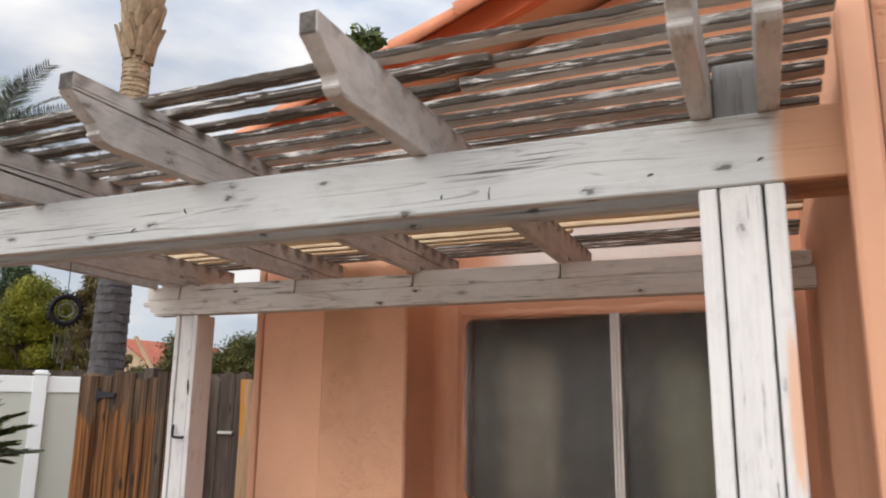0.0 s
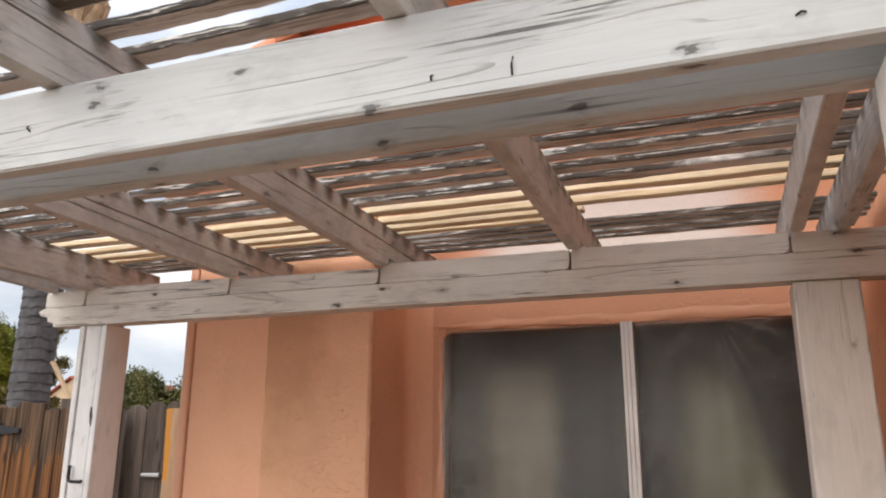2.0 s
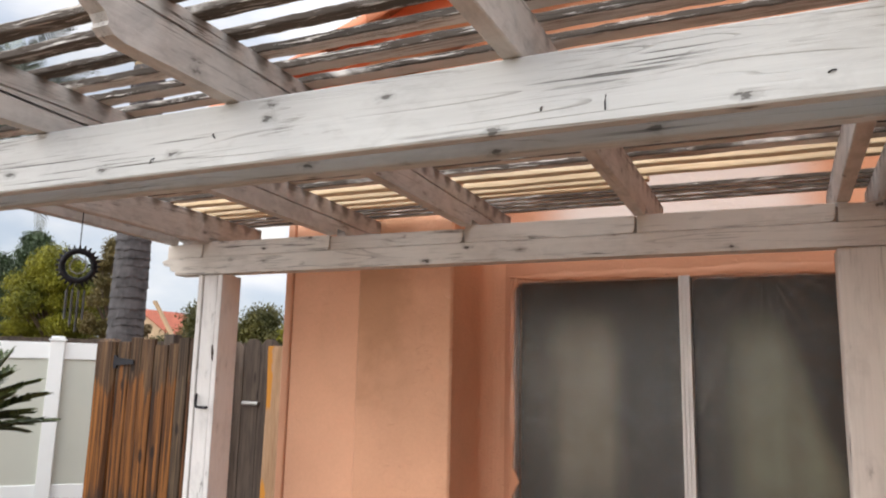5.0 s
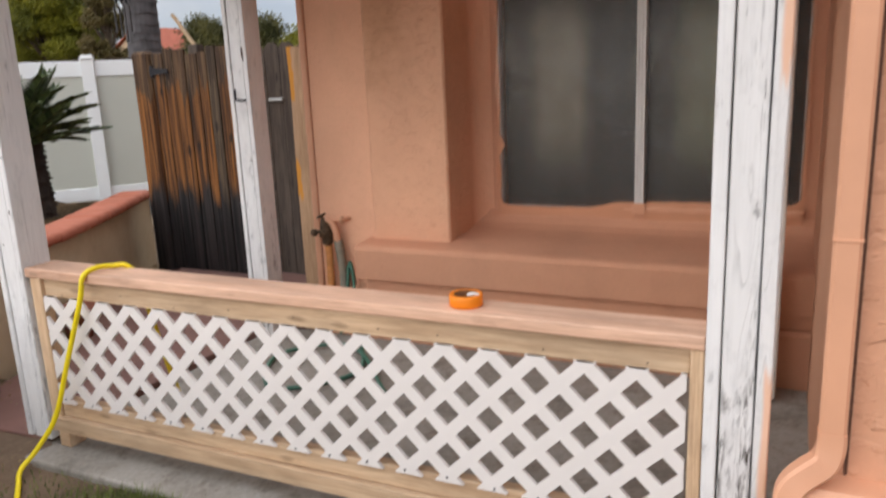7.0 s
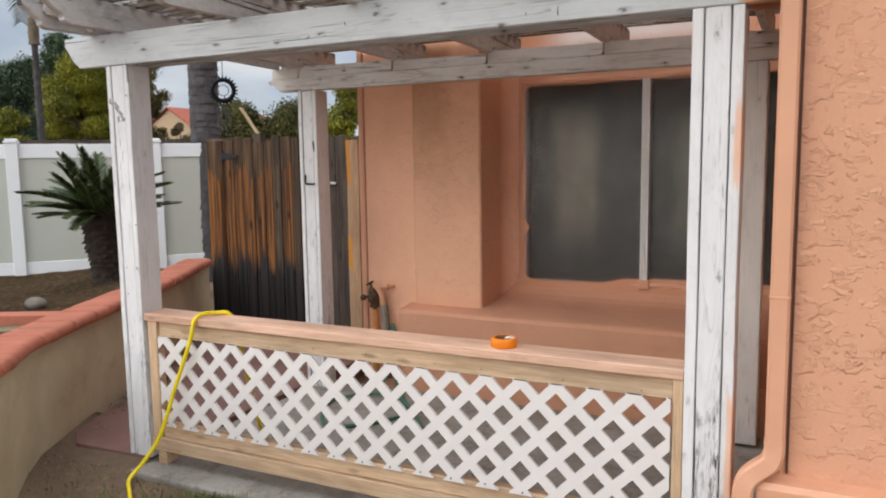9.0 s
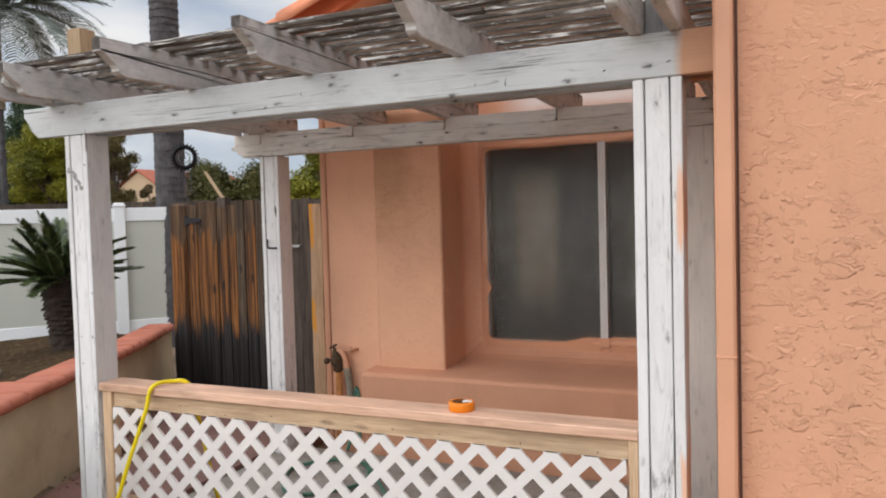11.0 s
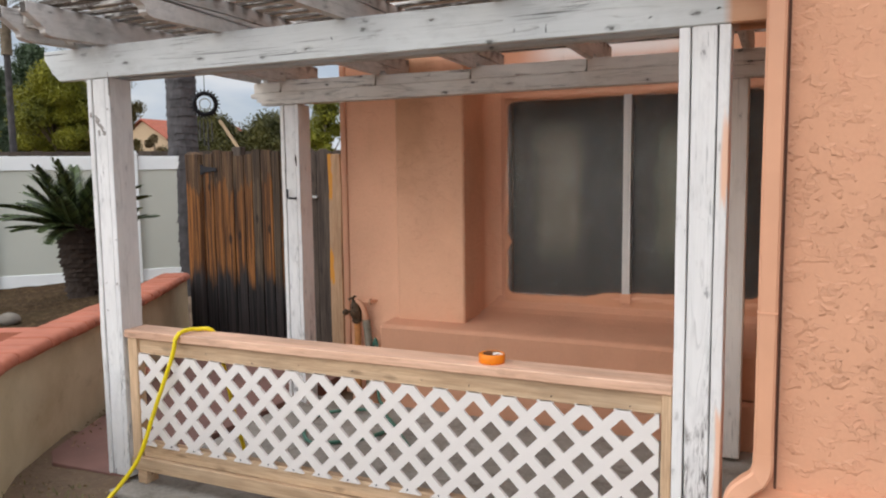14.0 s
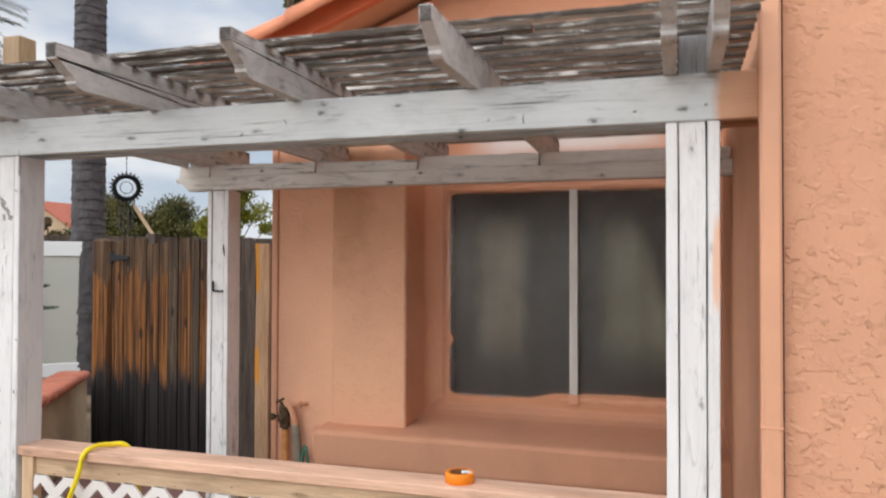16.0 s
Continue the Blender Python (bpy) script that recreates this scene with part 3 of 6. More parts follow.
def creases(cx, cz, reach, count, tilt=0.0):
    """Folds that fan out from a pinched point of the sheet; folded film is denser."""
    dx, dz = fm.math("SUBTRACT", f_x, cx), fm.math("SUBTRACT", cz, f_z)
    th = fm.math("ADD", fm.math("ARCTAN2", dx, dz), tilt)
    far = fm.math("SQRT", fm.math("ADD", fm.math("MULTIPLY", dx, dx), fm.math("MULTIPLY", dz, dz)))
    cmb = fm.n.new("ShaderNodeCombineXYZ")
    fm.l.new(fm.math("MULTIPLY", th, count), cmb.inputs["X"])
    fm.l.new(fm.math("MULTIPLY", far, 1.5), cmb.inputs["Y"])
    ridge = fm.ramp(fm.noise(cmb.outputs["Vector"], 1.0, 3), (0.50, 0.0), (0.57, 1.0), (0.60, 0.15), (0.70, 0.5))
    return fm.math("MULTIPLY", ridge, smooth_step(fm, far, reach, reach * 0.12))


f_fold = fm.math("ADD", fm.math("ADD", creases(-0.36, 1.985, 0.5, 10.0), creases(-0.745, 1.99, 0.34, 9.0)),
                 fm.math("ADD", creases(-1.50, 1.99, 0.28, 5.0), fm.math("MULTIPLY", creases(-0.45, 1.66, 0.85, 9.0, 5.0), fm.math("MULTIPLY", smooth_step(fm, f_x, -0.33, -0.18), 0.7))))
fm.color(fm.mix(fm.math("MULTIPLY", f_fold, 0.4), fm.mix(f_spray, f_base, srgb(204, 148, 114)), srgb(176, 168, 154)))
fm.bump(fm.math("ADD", fm.math("ADD", f_c, fm.math("MULTIPLY", f_d, 1.4)), f_fold), 0.5, 0.012)
f_tr = fm.n.new("ShaderNodeBsdfTransparent")
f_tr.inputs["Color"].default_value = (0.97, 0.97, 0.95, 1)
f_mx = fm.n.new("ShaderNodeMixShader")
fm.l.new(fm.math("MAXIMUM", fm.math("MULTIPLY", fm.ramp(f_d, (0.3, 0.7), (0.8, 1.0)), fm.math("ADD", 0.42, fm.math("MULTIPLY", f_fold, 0.3))), f_spray), f_mx.inputs["Fac"])
fm.l.new(f_tr.outputs["BSDF"], f_mx.inputs[1])
fm.l.new(fm.bsdf.outputs["BSDF"], f_mx.inputs[2])
fm.l.new(f_mx.outputs["Shader"], fm.n["Material Output"].inputs["Surface"])
FILM = fm.mat
gl = Nodes("window_glass", 0.03, spec=0.5)
gl.color((0.8, 0.85, 0.85))
gl_t = gl.n.new("ShaderNodeBsdfTransparent")
gl_t.inputs["Color"].default_value = (0.95, 0.96, 0.96, 1)
gl_g = gl.n.new("ShaderNodeBsdfGlossy")
gl_g.inputs["Roughness"].default_value = 0.45
gl_m = gl.n.new("ShaderNodeMixShader")
gl_m.inputs["Fac"].default_value = 0.04
gl.l.new(gl_t.outputs["BSDF"], gl_m.inputs[1])
gl.l.new(gl_g.outputs["BSDF"], gl_m.inputs[2])
gl.l.new(gl_m.outputs["Shader"], gl.n["Material Output"].inputs["Surface"])
GLASS = gl.mat


# ---- builders ----
WORLD_OF = {}
RNG = random.Random(7)


def thing(name, label, category, at=(0, 0, 0), group="", kind=""):
    """An Empty at the base of a thing, which its parts hang on."""
    ob = new(name)
    ob.empty_display_size = 0.1
    ob.matrix_basis = Matrix.Translation(at)
    WORLD_OF[ob] = Matrix.Translation(at)
    return tagged(ob, label, category, group, kind)


def put(name, mesh, parent=None, label="", m=None):
    ob = new(name, mesh)
    m = m or Matrix()
    WORLD_OF[ob] = m
    if parent is not None:
        ob.parent = parent
        ob.matrix_basis = WORLD_OF[parent].inverted() @ m
    else:
        ob.matrix_basis = m
    return tagged(ob, label)


def mesh_of(name, bm, material, smooth=False):
    me = bpy.data.meshes.new(name)
    bmesh.ops.recalc_face_normals(bm, faces=bm.faces)
    bm.to_mesh(me)
    bm.free()
    me.materials.append(material)
    if smooth:
        me.polygons.foreach_set("use_smooth", [True] * len(me.polygons))
    return me


def part(name, bm, material, parent=None, label="", m=None, smooth=False):
    """A bmesh as one mesh object under a thing or a part, placed by the world pose m."""
    return put(name, mesh_of(name, bm, material, smooth), parent, label, m)


def worn_box(l, w, t, bevel=0.003, segs=4, jit=0.0012):
    """A timber along local x: bevelled section, slightly uneven edges."""
    bm = bmesh.new()
    b = min(bevel, w * 0.3, t * 0.3)
    sec = [(-w / 2 + b, -t / 2), (w / 2 - b, -t / 2), (w / 2, -t / 2 + b), (w / 2, t / 2 - b),
           (w / 2 - b, t / 2), (-w / 2 + b, t / 2), (-w / 2, t / 2 - b), (-w / 2, -t / 2 + b)]
    xs = [(-l / 2, 1)] + [(-l / 2 + b + (l - 2 * b) * k / segs, 0) for k in range(segs + 1)] + [(l / 2, 1)]
    rings = []
    for x, end in xs:
        k = 1 - (b * 1.2 / max(w, t) * 2 if end else 0)
        jy, jz = RNG.uniform(-jit, jit), RNG.uniform(-jit, jit)
        rings.append([bm.verts.new((x, y * k + jy, z * k + jz)) for y, z in sec])
    for r0, r1 in zip(rings, rings[1:]):
        for i in range(8):
            bm.faces.new((r0[i], r0[(i + 1) % 8], r1[(i + 1) % 8], r1[i]))
    bm.faces.new(rings[0][::-1])
    bm.faces.new(rings[-1])
    return bm


AXES = {"x": Matrix.Identity(3), "y": Matrix(((0, 0, 1), (1, 0, 0), (0, 1, 0))), "z": Matrix(((0, 1, 0), (0, 0, 1), (1, 0, 0)))}


def timber(name, x0, x1, y0, y1, z0, z1, material, parent, axis="x", label="", bevel=0.003, segs=4, jit=0.0012, tilt=None):
    """A board between those limits, its grain along the named axis."""
    d = {"x": x1 - x0, "y": y1 - y0, "z": z1 - z0}
    order = {"x": "xyz", "y": "yzx", "z": "zxy"}[axis]
    bm = worn_box(*(d[k] for k in order), bevel, segs, jit)
    m = Matrix.Translation(((x0 + x1) / 2, (y0 + y1) / 2, (z0 + z1) / 2)) @ AXES[axis].to_4x4()
    if tilt is not None:
        m = m @ tilt
    return part(name, bm, material, parent, label, m)


def box(x0, x1, y0, y1, z0, z1, bevel=0.0, segs=2):
    bm = bmesh.new()
    bmesh.ops.create_cube(bm, size=1)
    for v in bm.verts:
        v.co = Vector(((x0 + x1) / 2 + v.co.x * (x1 - x0), (y0 + y1) / 2 + v.co.y * (y1 - y0), (z0 + z1) / 2 + v.co.z * (z1 - z0)))
    if bevel:
        bmesh.ops.bevel(bm, geom=bm.edges[:], offset=bevel, segments=segs, affect="EDGES", profile=0.5)
    return bm


def prism(poly, lo, hi, axis="z", bevel=0.0, segs=2):
    """A polygon of two coordinates run from lo to hi along the third axis."""
    bm = bmesh.new()

    def at(p, k):
        return {"z": (p[0], p[1], k), "y": (p[0], k, p[1]), "x": (k, p[0], p[1])}[axis]

    a = [bm.verts.new(at(p, lo)) for p in poly]
    b = [bm.verts.new(at(p, hi)) for p in poly]
    n = len(poly)
    bm.faces.new(a)
    bm.faces.new(b[::-1])
    for i in range(n):
        bm.faces.new((a[i], b[i], b[(i + 1) % n], a[(i + 1) % n]))
    bmesh.ops.recalc_face_normals(bm, faces=bm.faces)
    if bevel:
        bmesh.ops.bevel(bm, geom=bm.edges[:], offset=bevel, segments=segs, affect="EDGES", profile=0.5)
    return bm


def tube(points, radius, sides=10, closed=False, taper=None):
    """A round tube along points."""
    bm = bmesh.new()
    pts = [Vector(p) for p in points]
    rings = []
    n = len(pts)
    for i, p in enumerate(pts):
        a = pts[(i - 1) % n] if (i or closed) else p
        c = pts[(i + 1) % n] if (i < n - 1 or closed) else p
        d = (c - a).normalized()
        u = d.cross(Vector((0.13, 0.21, 0.97))).normalized()
        v = d.cross(u)
        r = radius * (taper[i] if taper else 1)
        rings.append([bm.verts.new(p + (u * math.cos(k * math.tau / sides) + v * math.sin(k * math.tau / sides)) * r) for k in range(sides)])
    for i in range(n if closed else n - 1):
        r0, r1 = rings[i], rings[(i + 1) % n]
        for k in range(sides):
            bm.faces.new((r0[k], r0[(k + 1) % sides], r1[(k + 1) % sides], r1[k]))
    if not closed:
        bm.faces.new(rings[0][::-1])
        bm.faces.new(rings[-1])
    return bm


def spline(points, steps=8):
    """Catmull-Rom points through the given ones."""
    p = [Vector(q) for q in points]
    p = [p[0] * 2 - p[1]] + p + [p[-1] * 2 - p[-2]]
    out = []
    for i in range(1, len(p) - 2):
        for k in range(steps):
            t = k / steps
            out.append(0.5 * (2 * p[i] + (p[i + 1] - p[i - 1]) * t + (2 * p[i - 1] - 5 * p[i] + 4 * p[i + 1] - p[i + 2]) * t * t
                              + (3 * p[i] - p[i - 1] - 3 * p[i + 1] + p[i + 2]) * t ** 3))
    return out + [p[-2]]


def merge(*bms):
    """Several bmeshes as one."""
    out = bmesh.new()
    for b in bms:
        me = bpy.data.meshes.new("tmp")
        b.to_mesh(me)
        b.free()
        out.from_mesh(me)
        bpy.data.meshes.remove(me)
    return out


def structure(name, bm, material, label, category, smooth=False):
    ob = part(name, bm, material, smooth=smooth)
    return tagged(ob, label, category, kind="structure")


# ---- ground ----
FLOOR, DIRT_Z = -0.08, -0.19


def ground_z(x, y):
    near = max(0.0, 1 - max(abs(x + 2), abs(y)) / 7)
    z = DIRT_Z + near * 0.03 * (noise.noise((x * 1.7, y * 1.7, 3.1)) + 0.5 * noise.noise((x * 5, y * 5, 8)))
    if -5.2 < x < -2.7 and 0.9 < y < 2.1:
        z += 0.125 * min(1, (y - 0.9) / 0.5)
    elif -2.8 < x < 0.3 and 0.5 < y < 1.7:
        z += 0.088 * min(1, (y - 0.5) / 0.7)
    return z


def ground_sheet():
    ks = sorted({round(s * v, 3) for s in (-1, 1) for v in [0.1 * k for k in range(60)] + [6 * 1.25 ** k for k in range(1, 19)]})
    bm = bmesh.new()
    grid = []
    for y in ks:
        grid.append([bm.verts.new((x - 1, y, ground_z(x - 1, y))) for x in ks])
    for a, b in zip(grid, grid[1:]):
        for i in range(len(ks) - 1):
            bm.faces.new((a[i], a[i + 1], b[i + 1], b[i]))
    return bm


structure("ground", ground_sheet(), DIRT, "brown bare garden dirt with grit and dry leaves", "ground", True)
structure("patio_slab", box(-2.79, 0.24, 1.475, 3.24, -0.3, FLOOR, 0.012), CONCRETE, "grey worn concrete patio slab under the pergola", "slab")
structure("walkway", prism([(-2.8, 1.60), (-2.8, 4.3), (-4.7, 4.3), (-4.55, 3.85), (-4.0, 2.85), (-3.72, 2.3), (-3.46, 1.70), (-3.3, 1.58)], -0.3, -0.055, "z", 0.006),
          RED_WALK, "dull red painted concrete walkway beside the garden wall", "walkway")

# ---- house ----
Y1, Y2 = 3.45, 3.87
structure("wall_left", prism([(-2.556, Y1), (-1.69, Y1), (-1.67, Y1 + 0.02), (-1.67, 4.1), (-2.56, 4.1), (-2.56, Y1 + 0.015)], -0.3, 2.5),
          STUCCO_SOFT, "salmon painted stucco wall at the house corner", "wall")
structure("pilaster", prism([(-2.15, 3.425), (-1.674, 3.425), (-1.664, 3.435), *[(-1.564 - 0.1 * math.cos(math.pi / 2 * k / 8), Y2 - 0.101 + 0.1 * math.sin(math.pi / 2 * k / 8)) for k in range(9)], (-1.72, Y2 - 0.001), (-1.72, 3.6), (-2.165, 3.6), (-2.165, 3.44)], 0.40, 2.498),
          STUCCO_TAN, "salmon stucco pilaster beside the recessed window", "wall")
WX0, WX1, WZ0, WZ1 = -1.522, 0.13, 0.60, 1.97
structure("wall_north", merge(box(-1.68, WX0, Y2, 4.1, 0.3, 2.5), box(WX1, 0.24, Y2, 4.1, 0.3, 2.5),
                              box(WX0, WX1, Y2, 4.1, 0.3, WZ0), box(WX0, WX1, Y2, 4.1, WZ1, 2.5)),
          STUCCO_PRIMED, "salmon stucco wall at the back of the window recess", "wall")
structure("gable_wall", merge(prism([(-2.56, 2.5), (-1.67, 2.5), (-1.67, 2.86), (0.19, 2.86), (0.19, 3.77), (-2.56, 2.71)], Y1, 4.1, "y"), box(-1.668, 0.19, Y2, 4.098, 2.502, 2.858)),
          STUCCO_PRIMED, "salmon stucco gable with bare primer above the window", "wall")
structure("window_ledge", prism([(3.25, 0.27), (3.25, 0.44), (3.262, 0.458), (3.285, 0.466), (3.46, 0.477), (3.66, 0.490), (3.76, 0.503), (3.82, 0.525), (3.855, 0.56), (3.868, 0.60), (3.90, 0.60), (3.90, 0.27)], -2.2, 0.22, "x"),
          STUCCO_PRIMED, "rounded salmon stucco ledge under the window", "ledge")
structure("ledge_band", prism([(3.285, 0.19), (3.285, 0.272), (3.6, 0.272), (3.6, 0.19)], -2.15, 0.22, "x", 0.004), STUCCO_PRIMED, "recessed salmon stucco band under the ledge", "trim")
structure("wall_base", prism([(3.255, -0.3), (3.255, 0.165), (3.275, 0.185), (3.6, 0.185), (3.6, -0.3)], -2.17, 0.22, "x"), STUCCO_PRIMED, "salmon stucco wall base below the ledge", "wall")
structure("wall_east", prism([(0.195, 1.59), (0.215, 1.57), (4.5, 1.57), (4.5, 7), (0.195, 7)], -0.3, 4.4), STUCCO, "salmon stucco wall of the projecting wing", "wall")
structure("wall_east_base", prism([(1.48, -0.3), (1.48, 0.37), (1.495, 0.388), (1.58, 0.395), (1.58, -0.3)], 0.15, 4.5, "x"), SALMON_PAINT, "pink painted masonry base of the wing", "trim")
structure("back_wall", box(-2.62, 4.5, 9.0, 9.2, -0.3, 3.6), STUCCO, "far salmon stucco wall of the house", "wall")
structure("side_wall", box(-2.56, -2.41, 4.1, 9.0, -0.3, 2.75), STUCCO, "salmon stucco side wall of the house", "wall")

# roof: a slab with barrel tiles, a plain verge board along its sloping edge
SLOPE = math.atan(0.385)


def roof_z(x):
    return 2.84 + 0.385 * (x + 2.6)


roof = thing("roof", "clay barrel tile gable roof with an orange verge board", "roof", (-2.6, 3.2, 2.8), kind="structure")
part("roof_deck", prism([(-2.86, roof_z(-2.86) - 0.1), (4.5, roof_z(4.5) - 0.1), (4.5, roof_z(4.5) - 0.03), (-2.86, roof_z(-2.86) - 0.03)], 3.2, 9.4, "y"), SALMON_PAINT, roof)
part("verge_board", prism([(-2.84, roof_z(-2.84) - 0.135), (4.5, roof_z(4.5) - 0.135), (4.5, roof_z(4.5) - 0.0), (-2.84, roof_z(-2.84) - 0.0)], 3.13, 3.196, "y", 0.006), FASCIA_M, roof, "orange painted verge board")


def barrel_tile(r0, r1, l):
    """A half-round tapered clay tile along local x, with a thickness."""
    bm = bmesh.new()
    n = 8
    loops = []
    for x, r in ((0, r0), (l, r1)):
        for th in (0, 0.014):
            loops.append([bm.verts.new((x, math.cos(math.pi * k / n) * (r - th), math.sin(math.pi * k / n) * (r - th))) for k in range(n + 1)])
    o0, i0, o1, i1 = loops
    for k in range(n):
        bm.faces.new((o0[k], o0[k + 1], o1[k + 1], o1[k]))
        bm.faces.new((i0[k], i1[k], i1[k + 1], i0[k + 1]))
        bm.faces.new((o0[k], i0[k], i0[k + 1], o0[k + 1]))
        bm.faces.new((o1[k], o1[k + 1], i1[k + 1], i1[k]))
    for k in (0, n):
        bm.faces.new((o0[k], o1[k], i1[k], i0[k]))
    return bm


tile_mesh = mesh_of("roof_tile", barrel_tile(0.112, 0.088, 0.42), CLAY, True)
verge_mesh = mesh_of("roof_tile", barrel_tile(0.142, 0.104, 0.42), CLAY, True)
for col in range(25):
    for row in range(10):
        x = -2.92 + row * 0.34
        y = 3.115 if col == 0 else 3.17 + col * 0.24
        m = Matrix.Translation((x, y + RNG.uniform(-0.006, 0.006), roof_z(x) - (0.03 if col else 0.092))) @ Euler((RNG.uniform(-0.04, 0.04), -SLOPE - 0.035, RNG.uniform(-0.02, 0.02))).to_matrix().to_4x4()
        put("roof_tile", tile_mesh if col else verge_mesh, roof, m=m)

# window with masking film over both panes
window = thing("window_1", "aluminium sliding window covered with creased clear masking film", "window", (-0.7, 3.9, WZ0), kind="structure")
MX0, MX1 = -0.716, -0.667


def frame_bar(name, x0, x1, z0, z1, y0=3.875, y1=3.935):
    return part(name, box(x0, x1, y0, y1, z0, z1, 0.004), ALU, window)


frame_bar("window_frame", WX0, WX0 + 0.014, WZ0, WZ1)
frame_bar("window_frame", WX1 - 0.014, WX1, WZ0, WZ1)
frame_bar("window_frame", WX0 + 0.014, WX1 - 0.014, WZ0, WZ0 + 0.02)
frame_bar("window_frame", WX0 + 0.014, WX1 - 0.014, WZ1 - 0.014, WZ1)
part("mullion", merge(box(MX0, MX0 + 0.013, 3.840, 3.93, 0.63, 1.958, 0.0015), box(MX0 + 0.013, MX0 + 0.018, 3.847, 3.93, 0.63, 1.958), box(MX0 + 0.018, MX0 + 0.031, 3.840, 3.93, 0.63, 1.958, 0.0015),
                      box(MX0 + 0.031, MX0 + 0.036, 3.847, 3.93, 0.63, 1.958), box(MX0 + 0.036, MX1, 3.840, 3.93, 0.63, 1.958, 0.0015)), ALU, window, "ribbed white aluminium mullion")
for a, b in ((WX0 + 0.014, MX0), (MX1, WX1 - 0.014)):
    pane = part("pane", box(a, b, 3.905, 3.911, WZ0 + 0.02, WZ1 - 0.014), GLASS, window, "dark window glass")
    pane.visible_shadow = False


def film_sheet(x0, x1, seed):
    """A creased sheet, taped along its top in gathers and cut unevenly below."""
    bm = bmesh.new()
    nx, nz = 110, 70
    rows = []
    for j in range(nz + 1):
        v = j / nz
        row = []
        for i in range(nx + 1):
            u = i / nx
            wave = 0.5 + 0.5 * noise.noise((u * 3.1, seed, 0.3))
            bottom = WZ0 - 0.03 + 0.008 * noise.noise((u * 3.0, seed * 2.1, 4.0))
            top = WZ1 + 0.012 - 0.01 * wave - 0.006 * math.sin(u * 9 + seed)
            z = bottom + (top - bottom) * v
            gather = 0.0
            for cu, spread in ((0.93 - 0.55 * seed, 1.0), (0.06, 0.6)):
                th, ds = math.atan2(u - cu, 1.03 - v), math.hypot(u - cu, (1.03 - v) * 1.6)
                gather += sum(math.exp(-((th - ta) / tw) ** 2) * tg for ta, tw, tg in ((-0.62, 0.05, 0.9), (-0.3, 0.035, -0.8), (-0.12, 0.03, 1.0), (0.06, 0.028, -0.9), (0.2, 0.04, 0.9), (0.48, 0.06, 0.7))) * math.exp(-ds * 3.4) * 0.016 * spread
            for k in range(4):
                off = (u - 0.58 - 0.07 * k) + (v - 0.62) * (0.55 + 0.06 * k)
                gather += 0.0035 * seed * math.exp(-(off / 0.018) ** 2) * max(0.0, 1 - abs(v - 0.38) * 2.4)
            bag = 0.009 * noise.noise((u * 2.2 + v * 1.6, v * 1.4, seed * 5)) + 0.004 * noise.noise((u * 8 - v * 3, v * 2, seed)) + 0.012 * math.sin(math.pi * u) * math.sin(math.pi * v)
            row.append(bm.verts.new((x0 + (x1 - x0) * u + 0.006 * noise.noise((v * 5, seed, 1)), 3.857 - gather - bag * min(1, 6 * u, 6 * (1 - u)), z)))
        rows.append(row)
    for a, b in zip(rows, rows[1:]):
        for i in range(nx):
            bm.faces.new((a[i], a[i + 1], b[i + 1], b[i]))
    return bm


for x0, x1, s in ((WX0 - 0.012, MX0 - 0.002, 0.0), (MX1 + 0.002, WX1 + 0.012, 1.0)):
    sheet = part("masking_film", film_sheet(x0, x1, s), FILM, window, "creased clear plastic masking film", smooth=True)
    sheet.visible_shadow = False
part("mullion_tape", box(MX0 - 0.012, MX1 + 0.012, 3.836, 3.846, 0.602, 0.662, 0.004, 3), SALMON_PAINT, window, "salmon oversprayed tape round the mullion foot")
# masking tape band with salmon overspray along the sill and the head
def crumpled_band(z0, z1, y, seed, xa=WX0 - 0.012, xb=WX1 + 0.01):
    """A strip of tape with a rippled face and uneven edges."""
    bm = bmesh.new()
    rows = []
    n = 90
    for j in range(5):
        row = []
        for i in range(n + 1):
            u = i / n
            x = xa + (xb - xa) * u
            edge = 0.012 * noise.noise((u * 7, seed + (2.0 if j > 2 else 0.0), 0.4)) + 0.005 * noise.noise((u * 31, seed, 1.4))
            z = z0 + (z1 - z0) * (0.5 + (j / 4 - 0.5) * min(1.0, 0.15 + u * 7)) + edge * min(1.0, u * 9) * abs(j - 2) / 2
            row.append(bm.verts.new((x, y - 0.007 * noise.noise((u * 14, j * 0.9, seed)) - 0.004 * (1 - abs(j - 2) / 2), z)))
        rows.append(row)
    for p, q in zip(rows, rows[1:]):
        for i in range(n):
            bm.faces.new((p[i], p[i + 1], q[i + 1], q[i]))
    return bm


for z0, z1, y, k, xa in ((WZ0 + 0.008, WZ0 + 0.045, 3.848, 3.0, -0.78), (WZ1 - 0.012, WZ1 + 0.03, 3.850, 8.0, WX0 - 0.012)):
    part("tape_band", crumpled_band(z0, z1, y, k, xa), SALMON_PAINT, window, "crumpled salmon oversprayed masking tape", smooth=True)

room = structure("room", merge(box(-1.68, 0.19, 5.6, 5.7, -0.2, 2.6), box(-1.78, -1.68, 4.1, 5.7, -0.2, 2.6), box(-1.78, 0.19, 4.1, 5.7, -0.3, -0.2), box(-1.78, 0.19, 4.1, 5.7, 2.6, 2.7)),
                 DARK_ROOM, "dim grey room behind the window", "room")


